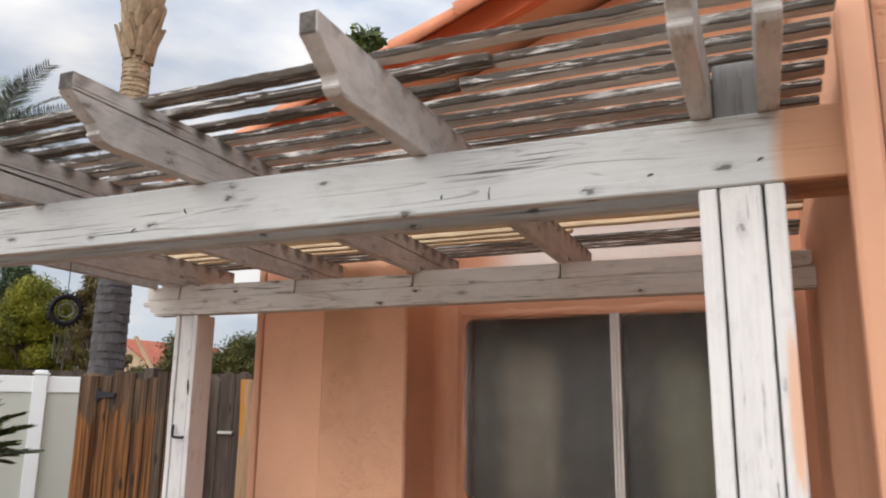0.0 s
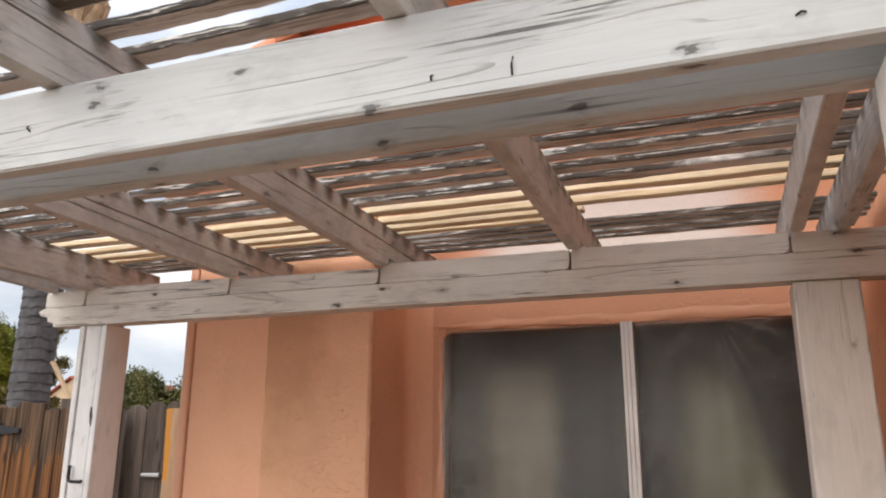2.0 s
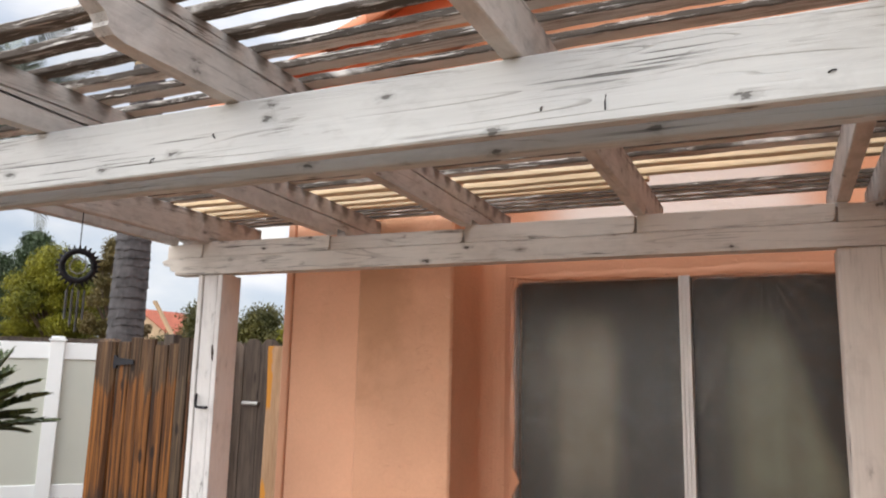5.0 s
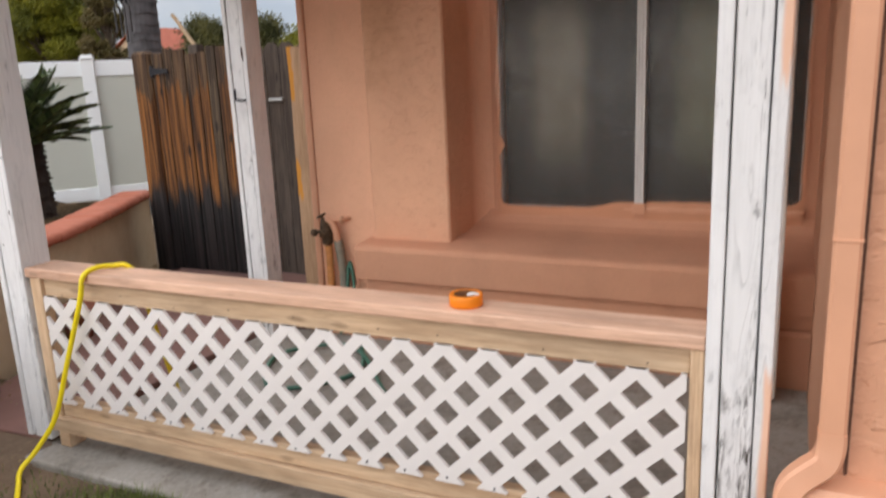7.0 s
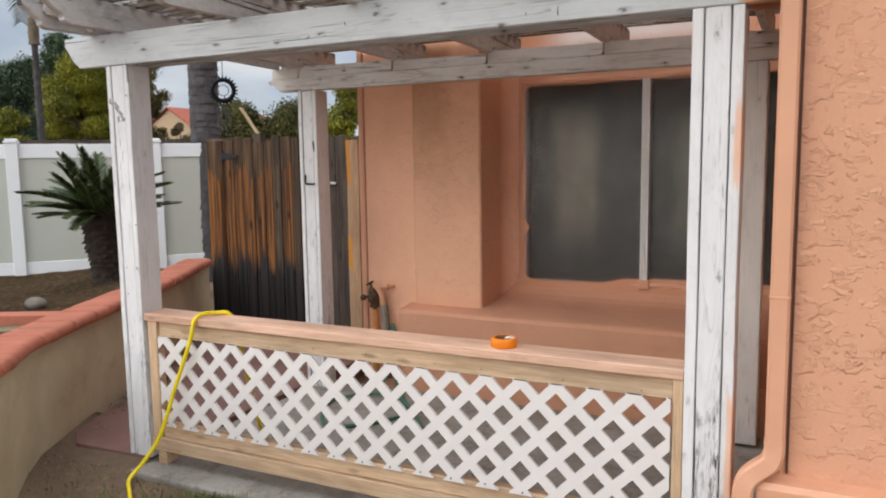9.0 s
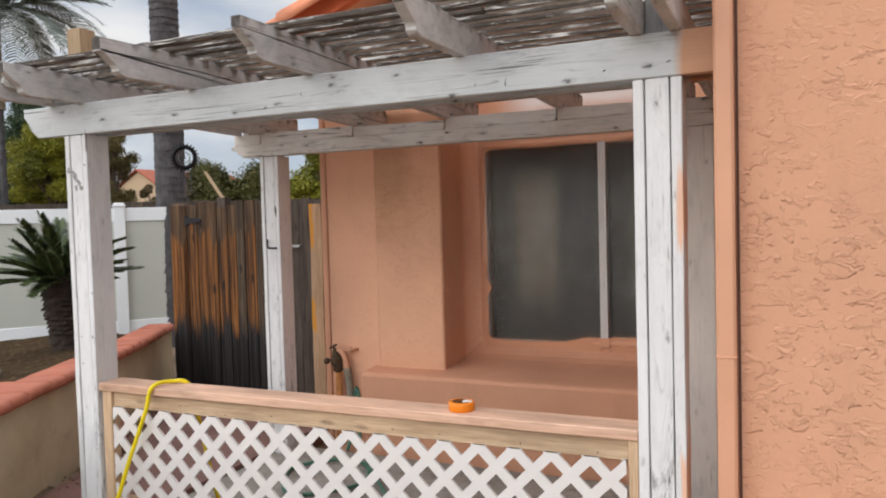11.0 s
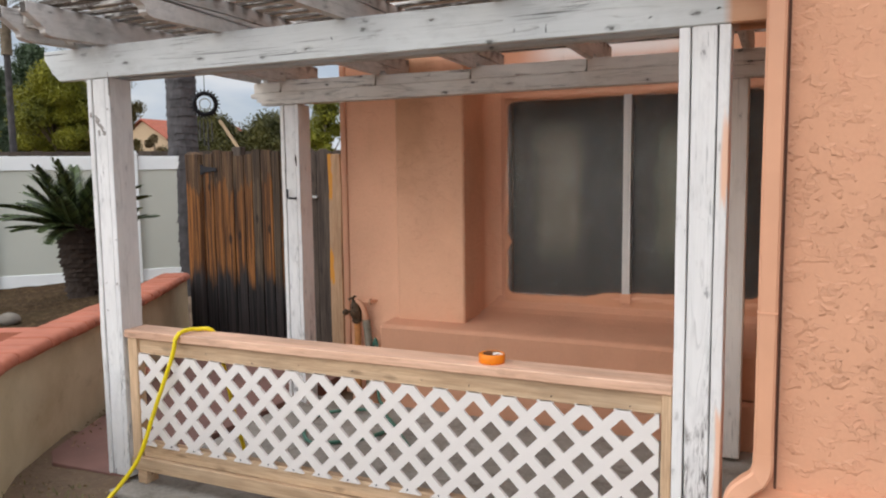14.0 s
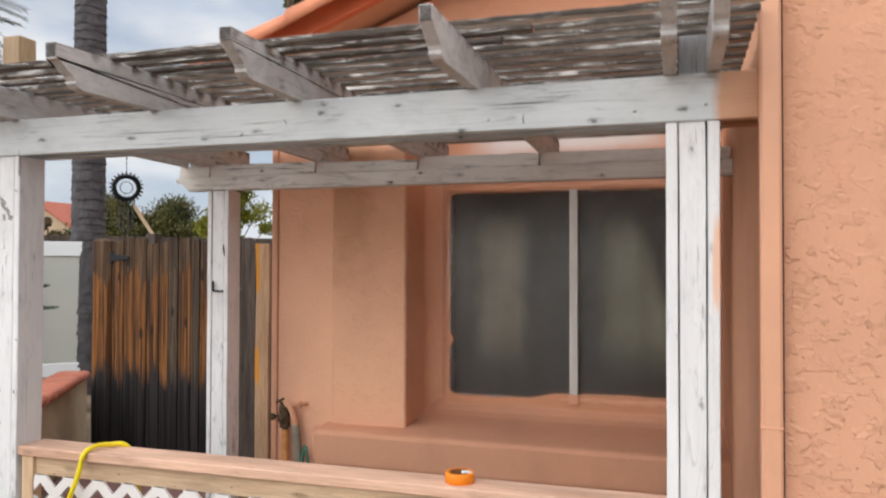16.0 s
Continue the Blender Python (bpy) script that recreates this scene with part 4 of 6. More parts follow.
def curtain(x0, x1):
    bm = bmesh.new()
    n = 24
    prev = None
    for k in range(n + 1):
        x = x0 + (x1 - x0) * k / n
        y = 3.955 + 0.004 * math.sin(k * 1.1)
        cur = (bm.verts.new((x, y, 0.5)), bm.verts.new((x, y, 1.96)))
        if prev:
            bm.faces.new((prev[0], cur[0], cur[1], prev[1]))
        prev = cur
    return bm


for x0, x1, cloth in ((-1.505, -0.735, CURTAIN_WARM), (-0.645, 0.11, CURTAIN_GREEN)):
    tagged(part("curtain", curtain(x0, x1), cloth, smooth=True), "dark curtain with a soft light patch painted on its cloth", "curtain", "curtains behind the window")

# ---- pergola ----
pergola = thing("pergola", "weathered white painted timber pergola with slatted top", "pergola", (-1.4, 2.3, FLOOR))


def lean(y, tail=0.02):
    return -0.0145 * (y - 1.635) if y > 1.635 else -tail * (1.635 - y)


RAFTER_Z = 2.098


# front pair of beams with shaped left ends
def beam_bm(x0, x1, z0, z1, t):
    """A beam along local x with a stepped, shaped left end."""
    l, h = x1 - x0, z1 - z0
    poly = [(0, h), (0, h * 0.72), (0.03, h * 0.5), (0.045, h * 0.3), (0.10, 0), (l, 0), (l, h)]
    bm = bmesh.new()
    n = len(poly)
    a = [bm.verts.new((p[0], -t / 2, p[1])) for p in poly]
    b = [bm.verts.new((p[0], t / 2, p[1])) for p in poly]
    bm.faces.new(a)
    bm.faces.new(b[::-1])
    for i in range(n):
        bm.faces.new((a[i], b[i], b[(i + 1) % n], a[(i + 1) % n]))
    bmesh.ops.recalc_face_normals(bm, faces=bm.faces)
    bmesh.ops.bevel(bm, geom=bm.edges[:], offset=0.004, segments=1, affect="EDGES")
    bmesh.ops.translate(bm, verts=bm.verts, vec=(-l / 2, 0, -h / 2))
    return bm


def beam(name, x0, x1, y0, y1, z0, z1, material):
    return part(name, beam_bm(x0, x1, z0, z1, y1 - y0), material, pergola, "", Matrix.Translation(((x0 + x1) / 2, (y0 + y1) / 2, (z0 + z1) / 2)))


beam("front_beam", -3.188, 0.195, 1.598, 1.636, 1.945, 2.097, BEAM_END_M)
beam("front_beam", -3.15, 0.195, 1.729, 1.767, 1.945, 2.097, BEAM_END_M)


def torn_beam(x0, x1, z0, z1, t):
    """The back beam with its weathered, notched left end."""
    h = z1 - z0
    poly = [(0.03, h), (0.0, h * 0.86), (0.012, h * 0.62), (0.05, h * 0.55), (0.055, h * 0.3), (0.085, h * 0.22), (0.09, 0), (x1 - x0, 0), (x1 - x0, h)]
    return prism([(x0 + x, z0 + z) for x, z in poly], 3.035, 3.035 + t, "y", 0.0012, 1)


part("back_beam", torn_beam(-3.05, 0.195, 1.93, 2.012, 0.075), BACK_M, pergola, "dirty white back beam")
RAFTERS = [-0.090, 0.042, -0.75, -1.435, -2.07, -2.782, -2.972]
cuts = [-3.02, -2.80, -2.085, -1.45, -0.765, -0.11, 0.19]
for k, (a, b) in enumerate(zip(cuts, cuts[1:])):
    zt = 2.076 + 0.006 * math.sin(k * 2.3)
    q = [(a + 0.004, 2.0135), (b - 0.022, 2.0135), (b - 0.008, 2.019), (b - 0.003, 2.035), (b - 0.003, zt), (a + 0.010, zt + 0.004), (a + 0.004, zt - 0.008)]
    part("top_plate", prism(q, 3.0345 + 0.0008 * (k % 2), 3.11, "y", 0.0012, 1), BACK_M, pergola, "dirty white blocking on the back beam")


def rafter_bm(y0, y1, tail, split=0.0, droop=0.02):
    """A rafter in local x = y and local y = z, with a shaped tail."""
    h = 0.14
    if tail:
        poly = [(y0, h), (y0 + 0.002, h - 0.046), (y0 + 0.026, h - 0.062), (y0 + 0.058, h - 0.086), (y0 + 0.080, h - 0.098), (y0 + 0.090, h - 0.112), (y0 + 0.088, h - 0.122), (y0 + 0.104, 0.006), (y0 + 0.13, 0), (1.635, 0)]
    else:
        poly = [(y0, h), (y0, 0)]
    poly += [(3.034, -0.0), (3.034, 0.028), (3.10, 0.028), (3.10, 0.0), (y1, 0), (y1, h)]
    poly = [(y - 1.635, z - 0.07 + lean(y, droop)) for y, z in poly]
    if split:
        # a long check along the grain opens the timber into two
        xs = [-0.55 + 0.18 * k for k in range(16)]
        line = [(x, split + lean(x + 1.635, droop) - 0.012 * x + 0.004 * noise.noise((x * 4, split * 9, 2))) for x in xs if x < y1 - 1.635 - 0.02]
        line = [(y0 - 1.635, line[0][1])] + [p for p in line if p[0] > y0 - 1.62] + [(y1 - 1.635, line[-1][1])]
        gap = 0.0025
        upper = [(x, z + gap) for x, z in line] + [(y1 - 1.635, 0.07 + lean(y1)), (0.0, 0.07), (y0 - 1.635, 0.07 + lean(y0, droop))]
        lower = [p for p in poly[1:-1]]
        lower = [(x, z) for x, z in lower if z < split + 0.0] + [(x, z - gap) for x, z in line[::-1]]
        return merge(*(prism(q, -0.021, 0.021, "z") for q in (upper, lower)))
    bm = bmesh.new()
    n, t = len(poly), 0.042
    a = [bm.verts.new((p[0], p[1], -t / 2)) for p in poly]
    b = [bm.verts.new((p[0], p[1], t / 2)) for p in poly]
    bm.faces.new(a)
    bm.faces.new(b[::-1])
    for i in range(n):
        bm.faces.new((a[i], b[i], b[(i + 1) % n], a[(i + 1) % n]))
    bmesh.ops.recalc_face_normals(bm, faces=bm.faces)
    bmesh.ops.bevel(bm, geom=bm.edges[:], offset=0.003, segments=1, affect="EDGES")
    return bm


for x in RAFTERS:
    end = 3.51 if x > -1.65 else 3.42
    m = Matrix.Translation((x, 1.635, RAFTER_Z + 0.07)) @ AXES["y"].to_4x4()
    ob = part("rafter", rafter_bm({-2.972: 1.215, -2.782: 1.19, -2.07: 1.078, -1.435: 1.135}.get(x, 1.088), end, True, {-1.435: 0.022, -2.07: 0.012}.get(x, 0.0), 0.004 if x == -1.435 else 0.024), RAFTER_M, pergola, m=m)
    ob.data.materials.append(END_GRAIN)
    for f in ob.data.polygons:
        if f.normal.x < -0.85 and f.center.x < min(p.center.x for p in ob.data.polygons) + 0.006:
            f.material_index = 1

# short rough pieces nailed beside the outer rafter's tail
for y0, y1, z0, z1, k in ((1.305, 1.515, 2.150, 2.252, 0), (1.52, 1.595, 2.104, 2.246, 1)):
    q = [(y0, z1 - 0.006), (y0 - 0.012, z1 - 0.03), (y0 + 0.012, z1 - 0.052), (y0 + 0.004, z0 + 0.02), (y0 + 0.02, z0), (y1 - 0.01, z0 + 0.004), (y1, z1), (y0 + 0.06, z1 + 0.004)]
    part("sister_block", prism(q, -2.9505, -2.932 - 0.006 * k, "x", 0.003, 1), BACK_M, pergola, "rough white block nailed to the rafter")

def slat(x0, x1, y, w, z, h, fresh, bare, tilt):
    """A thin batten; an old one is split and ragged along its edges, with a dark front edge."""
    l = x1 - x0
    if fresh:
        bm = worn_box(l, w, h, 0.003, 10, 0.002)
    else:
        bm = worn_box(l, w, h, 0.003, max(8, int(l / 0.03)), 0.0006)
        seed, fray = RNG.uniform(0, 50), 0.5 if h < 0.017 else 1.0
        for v in bm.verts:
            p = v.co
            frayed = fray * (0.0014 * noise.noise((p.x * 9, seed, p.y * 20)) + 0.0028 * noise.noise((p.x * 50, seed + 4, p.z * 60)))
            bow = fray * 0.005 * noise.noise((p.x * 1.3, seed, 9))
            v.co = Vector((p.x, p.y + frayed * (1 if p.y > 0 else 1.3) + bow, p.z + fray * 0.002 * noise.noise((p.x * 22, seed, p.y * 30 + p.z * 40))))
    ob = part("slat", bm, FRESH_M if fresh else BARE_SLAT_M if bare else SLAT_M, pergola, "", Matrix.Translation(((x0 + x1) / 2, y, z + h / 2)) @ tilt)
    if not fresh:
        ob.data.materials.append(SLAT_EDGE_M)
        for f in ob.data.polygons:
            if f.normal.y < -0.6:
                f.material_index = 1


# slats across the rafters, two of them replaced with new timber
SLAT_Y = [1.36 + 0.102 * k for k in range(17)] + [3.215, 3.283, 3.350, 3.420]
for row, y in enumerate(SLAT_Y):
    fresh, thin = row in (15, 16), row > 16
    x_left = -3.06 if y < 3.39 else -1.64
    joints = [x_left + RNG.uniform(-0.03, 0.03)]
    if (RNG.random() < 0.6 or fresh) and y < 3.39:
        joints.append(RNG.choice(RAFTERS[3:5] if fresh else RAFTERS[2:5]))
    if row < 3:
        joints = [joints[0], RAFTERS[2] + (0.0, 0.24, 0.12)[row]]
    joints.append(0.17)
    for a, b in zip(joints, joints[1:]):
        w = RNG.uniform(0.024, 0.03) if thin else RNG.uniform(0.043, 0.053) if row > 2 and not fresh else RNG.uniform(0.038, 0.046)
        z = RAFTER_Z + 0.1405 + lean(y)
        tilt = Euler((RNG.uniform(-0.06, 0.06), 0, RNG.uniform(-0.004, 0.004))).to_matrix().to_4x4()
        yy = y + RNG.uniform(-0.006, 0.006)
        h = 0.016 if thin else RNG.uniform(0.018, 0.024)
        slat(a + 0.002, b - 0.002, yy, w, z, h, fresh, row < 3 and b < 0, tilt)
# short offcuts that close the gap behind the new slats
for x0, x1, y, w in ((-3.04, RAFTERS[2] + 0.03, 3.080, 0.044), (-2.98, RAFTERS[2] - 0.02, 3.146, 0.034)):
    slat(x0, x1, y, w, RAFTER_Z + 0.1405 + lean(y), 0.018, True, False, Matrix.Identity(4))


def post(x, yf, z0, top, width, sprayed=False, core=0.0):
    """A post built up of a square core between two side boards."""
    w = width / 2
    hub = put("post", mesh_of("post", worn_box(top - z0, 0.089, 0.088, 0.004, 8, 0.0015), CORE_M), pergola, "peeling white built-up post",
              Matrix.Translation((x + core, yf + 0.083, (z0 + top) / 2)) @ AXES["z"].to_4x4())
    c = 0.040
    lim = 1.943 if yf < 2 else 1.928
    timber("face_board", x - c, x + c, yf + 0.004, yf + 0.036, z0, lim, PEEL_M if sprayed else POST_M, hub, "z", segs=8, jit=0.0015)
    timber("side_board", x - w, x - c - 0.005, yf, yf + 0.135, z0, lim, POST_M, hub, "z", segs=8, jit=0.0015)
    timber("side_board", x + c + 0.005, x + w, yf - 0.001, yf + 0.135, z0, lim, POST_SPRAY if sprayed else POST_M, hub, "z", segs=8, jit=0.0015)
    return hub


post(-0.0215, 1.600, FLOOR, 2.233, 0.163, True)
post(-2.827, 1.600, -0.055, 2.27, 0.150, core=-0.026)
timber("post_cap", -2.899, -2.806, 1.638, 1.731, 2.272, 2.48, STAKE_M, pergola, "z", "bare sawn post top")
post(-2.745, 3.040, FLOOR, 2.02, 0.145)
timber("post", -0.116, 0.062, 3.040, 3.175, FLOOR + 0.02, 1.928, BACK_POST_M, pergola, "z", "plain grey-white back post", 0.005, 10)


def flake(cx, y, cz, w, h, tilt, seed):
    """A ragged scab where the paint has come off the board."""
    poly = []
    for k in range(18):
        a = math.tau * k / 18
        r = 1.0 + 0.9 * noise.noise((math.cos(a) * 1.4, math.sin(a) * 1.4, seed))
        u, v = w / 2 * r * math.cos(a), h / 2 * r * math.sin(a)
        poly.append((cx + u * math.cos(tilt) - v * math.sin(tilt), cz + u * math.sin(tilt) + v * math.cos(tilt)))
    return prism(poly, y - 0.0022, y + 0.004, "y")


for k, (x, y, z, w, h, a) in enumerate(((-2.880, 1.600, 1.768, 0.018, 0.022, 0.3), (-2.846, 1.604, 1.742, 0.026, 0.05, 0.7), (-2.822, 1.604, 1.712, 0.018, 0.06, 0.6), (-2.838, 1.604, 1.685, 0.014, 0.035, 0.1),
                                        (-2.803, 1.604, 1.680, 0.022, 0.016, 0.2), (-2.754, 1.599, 1.905, 0.008, 0.085, 0.0), (-2.772, 1.599, 1.795, 0.018, 0.007, -0.5), (-2.757, 1.599, 1.157, 0.008, 0.007, 0.0),
                                        (-2.847, 1.604, 0.937, 0.009, 0.008, 0.4), (-2.768, 1.599, 0.936, 0.007, 0.016, 0.2), (-2.846, 1.604, 0.80, 0.007, 0.006, 0.0), (-2.700, 3.039, 1.555, 0.012, 0.062, 0.1))):
    part("paint_scar", flake(x, y, z, w, h, a, 3.7 * k), OLD_FENCE if y > 2 else SCAR_M, pergola, "bare grey wood where paint has flaked off")

# iron hook on the far post
hook = part("hook", tube([(-2.768, 3.03, 1.375), (-2.768, 3.028, 1.33), (-2.764, 3.026, 1.318), (-2.74, 3.022, 1.314), (-2.695, 3.018, 1.314), (-2.69, 3.018, 1.318)], 0.0065, 8), BLACK_METAL)
tagged(hook, "black iron hook screwed into the white post", "hook")

# bent nails and staples left in the front beam
for x, z, l, a in ((-0.568, 1.981, 0.028, 0.05), (-1.665, 1.98, 0.018, 0.9), (-1.478, 2.021, 0.014, -0.5), (-0.689, 1.984, 0.008, 0.3), (-0.20, 1.985, 0.012, 1.3), (0.02, 1.995, 0.012, 1.1)):
    part("nail", tube([(x - math.sin(a) * l / 2, 1.5975, z - math.cos(a) * l / 2), (x, 1.592, z), (x + math.sin(a) * l / 2, 1.5975, z + math.cos(a) * l / 2)], 0.0016, 6), BLACK_METAL, pergola, "rusty nail")

# ---- railing with lattice ----
railing = thing("lattice_railing", "new pine railing panel filled with white lattice", "railing", (-1.4, 1.65, FLOOR))
RX0, RX1 = -2.735, -0.106
timber("cap_rail", -2.75, RX1 + 0.002, 1.605, 1.75, 0.667, 0.706, CAP_M, railing, "x", "salmon primed pine cap rail", 0.004, 8)
timber("top_rail", RX0 + 0.061, RX1 - 0.037, 1.628, 1.666, 0.588, 0.667, PINE_M, railing, "x", segs=8)
timber("bottom_rail", RX0 + 0.062, RX1 - 0.038, 1.6225, 1.668, 0.060, 0.136, PINE_M, railing, "x", segs=8)
timber("bottom_plate", RX0, RX1, 1.600, 1.70, -0.008, 0.058, PINE_M, railing, "x", segs=8)
timber("stile", RX0, RX0 + 0.06, 1.612, 1.664, 0.058, 0.667, PINE_M, railing, "z")
timber("stile", RX1 - 0.036, RX1, 1.612, 1.664, 0.058, 0.667, PINE_M, railing, "z")
for x in (-2.68, -0.16):
    timber("foot_block", x - 0.03, x + 0.03, 1.61, 1.69, FLOOR, -0.008, PINE_M, railing, "x")


def clip(poly, k, lim, keep_more):
    out = []
    for a, b in zip(poly, poly[1:] + poly[:1]):
        ina, inb = ((a[k] >= lim) == keep_more), ((b[k] >= lim) == keep_more)
        if ina:
            out.append(a)
        if ina != inb:
            t = (lim - a[k]) / (b[k] - a[k])
            out.append(tuple(a[j] + (b[j] - a[j]) * t for j in (0, 1)))
    return out


LX0, LX1, LZ0, LZ1 = -2.664, -0.149, 0.126, 0.594
PITCH, STRIP = 0.1468, 0.040
for way, y0 in ((1, 1.608), (-1, 1.6085)):
    for k in range(-20, 24):
        hw = STRIP / 2 * math.sqrt(2)
        h = LZ1 - LZ0
        c = LZ0 - (0.796 + PITCH * (k + 0.5)) if way > 0 else 0.236 + PITCH * (k + 0.5) - LZ0 - h
        if way > 0:
            poly = [(c - hw, LZ0), (c + hw, LZ0), (c + hw + h, LZ1), (c - hw + h, LZ1)]
        else:
            poly = [(c - hw + h, LZ0), (c + hw + h, LZ0), (c + hw, LZ1), (c - hw, LZ1)]
        poly = clip(clip(poly, 0, LX0, True), 0, LX1, False) if poly else []
        if len(poly) > 2:
            part("lattice_strip", prism(poly, y0, y0 + 0.013, "y"), LATTICE_M, railing)
# staples along the foot of the lattice
nail_mesh = mesh_of("nail", tube([(0, 0, 0), (0, -0.003, 0)], 0.004, 6), BLACK_METAL)
for k in range(-1, 18):
    x = -0.647 - PITCH * (k - 3.5)
    if LX0 + 0.02 < x < LX1 - 0.02:
        put("nail", nail_mesh, railing, m=Matrix.Translation((x + RNG.uniform(-0.012, 0.012), 1.6085, 0.142 + RNG.uniform(-0.006, 0.006))))
small_nail = mesh_of("nail", tube([(0, 0, 0), (0, -0.002, 0)], 0.003, 6), BLACK_METAL)
# screw heads along the top rail and on the cap
for k in range(9):
    x = RX0 + 0.2 + 0.28 * k + RNG.uniform(-0.05, 0.05)
    put("nail", small_nail, railing, m=Matrix.Translation((x, 1.6285, 0.604 + RNG.uniform(-0.008, 0.03))))
    put("nail", small_nail, railing, m=Matrix.Translation((x + 0.06, 1.655 + RNG.uniform(-0.01, 0.03), 0.7035)) @ Euler((radians(-90), 0, 0)).to_matrix().to_4x4())

# orange roll of tape on the cap rail
roll = thing("tape_roll", "orange roll of masking tape on the cap rail", "tape", (-0.815, 1.68, 0.706))


def ring_bm(r0, r1, h, n=32, b=0.002):
    bm = bmesh.new()
    prof = [(r0, 0), (r1 - b, 0), (r1, b), (r1, h - b), (r1 - b, h), (r0, h)]
    rings = [[bm.verts.new((r * math.cos(math.tau * k / n), r * math.sin(math.tau * k / n), z)) for r, z in prof] for k in range(n)]
    for k in range(n):
        a, c = rings[k], rings[(k + 1) % n]
        for i in range(len(prof)):
            j = (i + 1) % len(prof)
            bm.faces.new((a[i], c[i], c[j], a[j]))
    return bm


part("tape", ring_bm(0.038, 0.052, 0.037), TAPE_M, roll, "orange tape", Matrix.Translation((-0.815, 1.68, 0.7065)), True)
part("core", ring_bm(0.0345, 0.0375, 0.038), TAPE_CORE, roll, "brown cardboard core", Matrix.Translation((-0.815, 1.68, 0.7065)), True)

part("torn_end", prism([(-0.022, 0.0), (0.004, 0.004), (0.022, -0.003), (0.016, 0.007), (-0.004, 0.010), (-0.018, 0.005)], -0.006, 0.007, "y", 0.0015, 1), LATTICE_M, roll, "crumpled pale torn tape end",
     Matrix.Translation((-0.785, 1.672, 0.741)) @ Euler((0.3, 0.15, 0.5)).to_matrix().to_4x4())

cord = part("extension_cord", tube(spline([(-2.05, 2.05, FLOOR + 0.012), (-2.22, 1.90, FLOOR + 0.05), (-2.29, 1.775, 0.60), (-2.31, 1.745, 0.708), (-2.36, 1.70, 0.720), (-2.385, 1.64, 0.722), (-2.395, 1.592, 0.695), (-2.415, 1.58, 0.60),
                                        (-2.515, 1.565, 0.36), (-2.60, 1.53, 0.11), (-2.665, 1.47, -0.02), (-2.685, 1.40, -0.082), (-2.60, 1.325, ground_z(-2.6, 1.325) + 0.014), (-2.50, 1.24, ground_z(-2.5, 1.24) + 0.014), (-2.39, 1.12, ground_z(-2.39, 1.12) + 0.014), (-2.2, 0.9, ground_z(-2.2, 0.9) + 0.014), (-1.9, 0.5, ground_z(-1.9, 0.5) + 0.016), (-1.5, 0.2, ground_z(-1.5, 0.2) + 0.016)], 8), 0.0105, 8), CORD_M, smooth=True)
tagged(cord, "yellow cord looped over the cap rail to the ground", "cord")

# ---- downspout on the wing ----
spout = thing("downspout", "salmon painted square downspout with elbows", "downspout", (0.198, 1.528, -0.1))


def duct(points, w, d):
    """A rectangular duct with rounded edges along points in a plane of constant depth."""
    bm = bmesh.new()
    rings = []
    pts = [Vector(p) for p in points]
    b = 0.008
    sec = [(-w / 2 + b, -d / 2), (w / 2 - b, -d / 2), (w / 2, -d / 2 + b), (w / 2, d / 2 - b), (w / 2 - b, d / 2), (-w / 2 + b, d / 2), (-w / 2, d / 2 - b), (-w / 2, -d / 2 + b)]
    for i, p in enumerate(pts):
        t = (pts[min(i + 1, len(pts) - 1)] - pts[max(i - 1, 0)]).normalized()
        dep = Vector((0, 1, 0))
        side = t.cross(dep).normalized()
        dep = side.cross(t)
        rings.append([bm.verts.new(p + side * a + dep * c) for a, c in sec])
    for r0, r1 in zip(rings, rings[1:]):
        for k in range(8):
            bm.faces.new((r0[k], r0[(k + 1) % 8], r1[(k + 1) % 8], r1[k]))
    bm.faces.new(rings[0])
    bm.faces.new(rings[-1][::-1])
    return bm


part("pipe", duct([(0.198, 1.528, 4.3), (0.198, 1.528, 2.4), (0.198, 1.528, 1.2), (0.198, 1.528, 0.49)], 0.06, 0.055), SALMON_PAINT, spout)
elbow = spline([(0.198, 1.528, 0.53), (0.197, 1.526, 0.485), (0.183, 1.518, 0.448), (0.15, 1.50, 0.424), (0.118, 1.482, 0.392), (0.108, 1.474, 0.34), (0.108, 1.474, 0.2), (0.108, 1.474, -0.10)], 3)
part("elbow", duct(elbow, 0.064, 0.058), SALMON_PAINT, spout, "crimped salmon elbow")
for z in (1.0, 2.6):
    part("joint", box(0.1665, 0.2295, 1.498, 1.558, z, z + 0.006, 0.001), SALMON_PAINT, spout)

# dark strip laid on the wall as the shadow in the downspout's gap
structure("corner_joint", box(0.2315, 0.2400, 1.5655, 1.5695, 0.40, 4.35), GAP_SHADE_M, "dark strip painted as the shadow beside the downspout", "trim")

# thin pipe at the far house corner
corner = part("corner_pipe", box(-2.606, -2.5615, 3.44, 3.485, -0.1, 2.62, 0.008), SALMON_PAINT, None)
tagged(corner, "salmon painted pipe running up the house corner", "pipe")

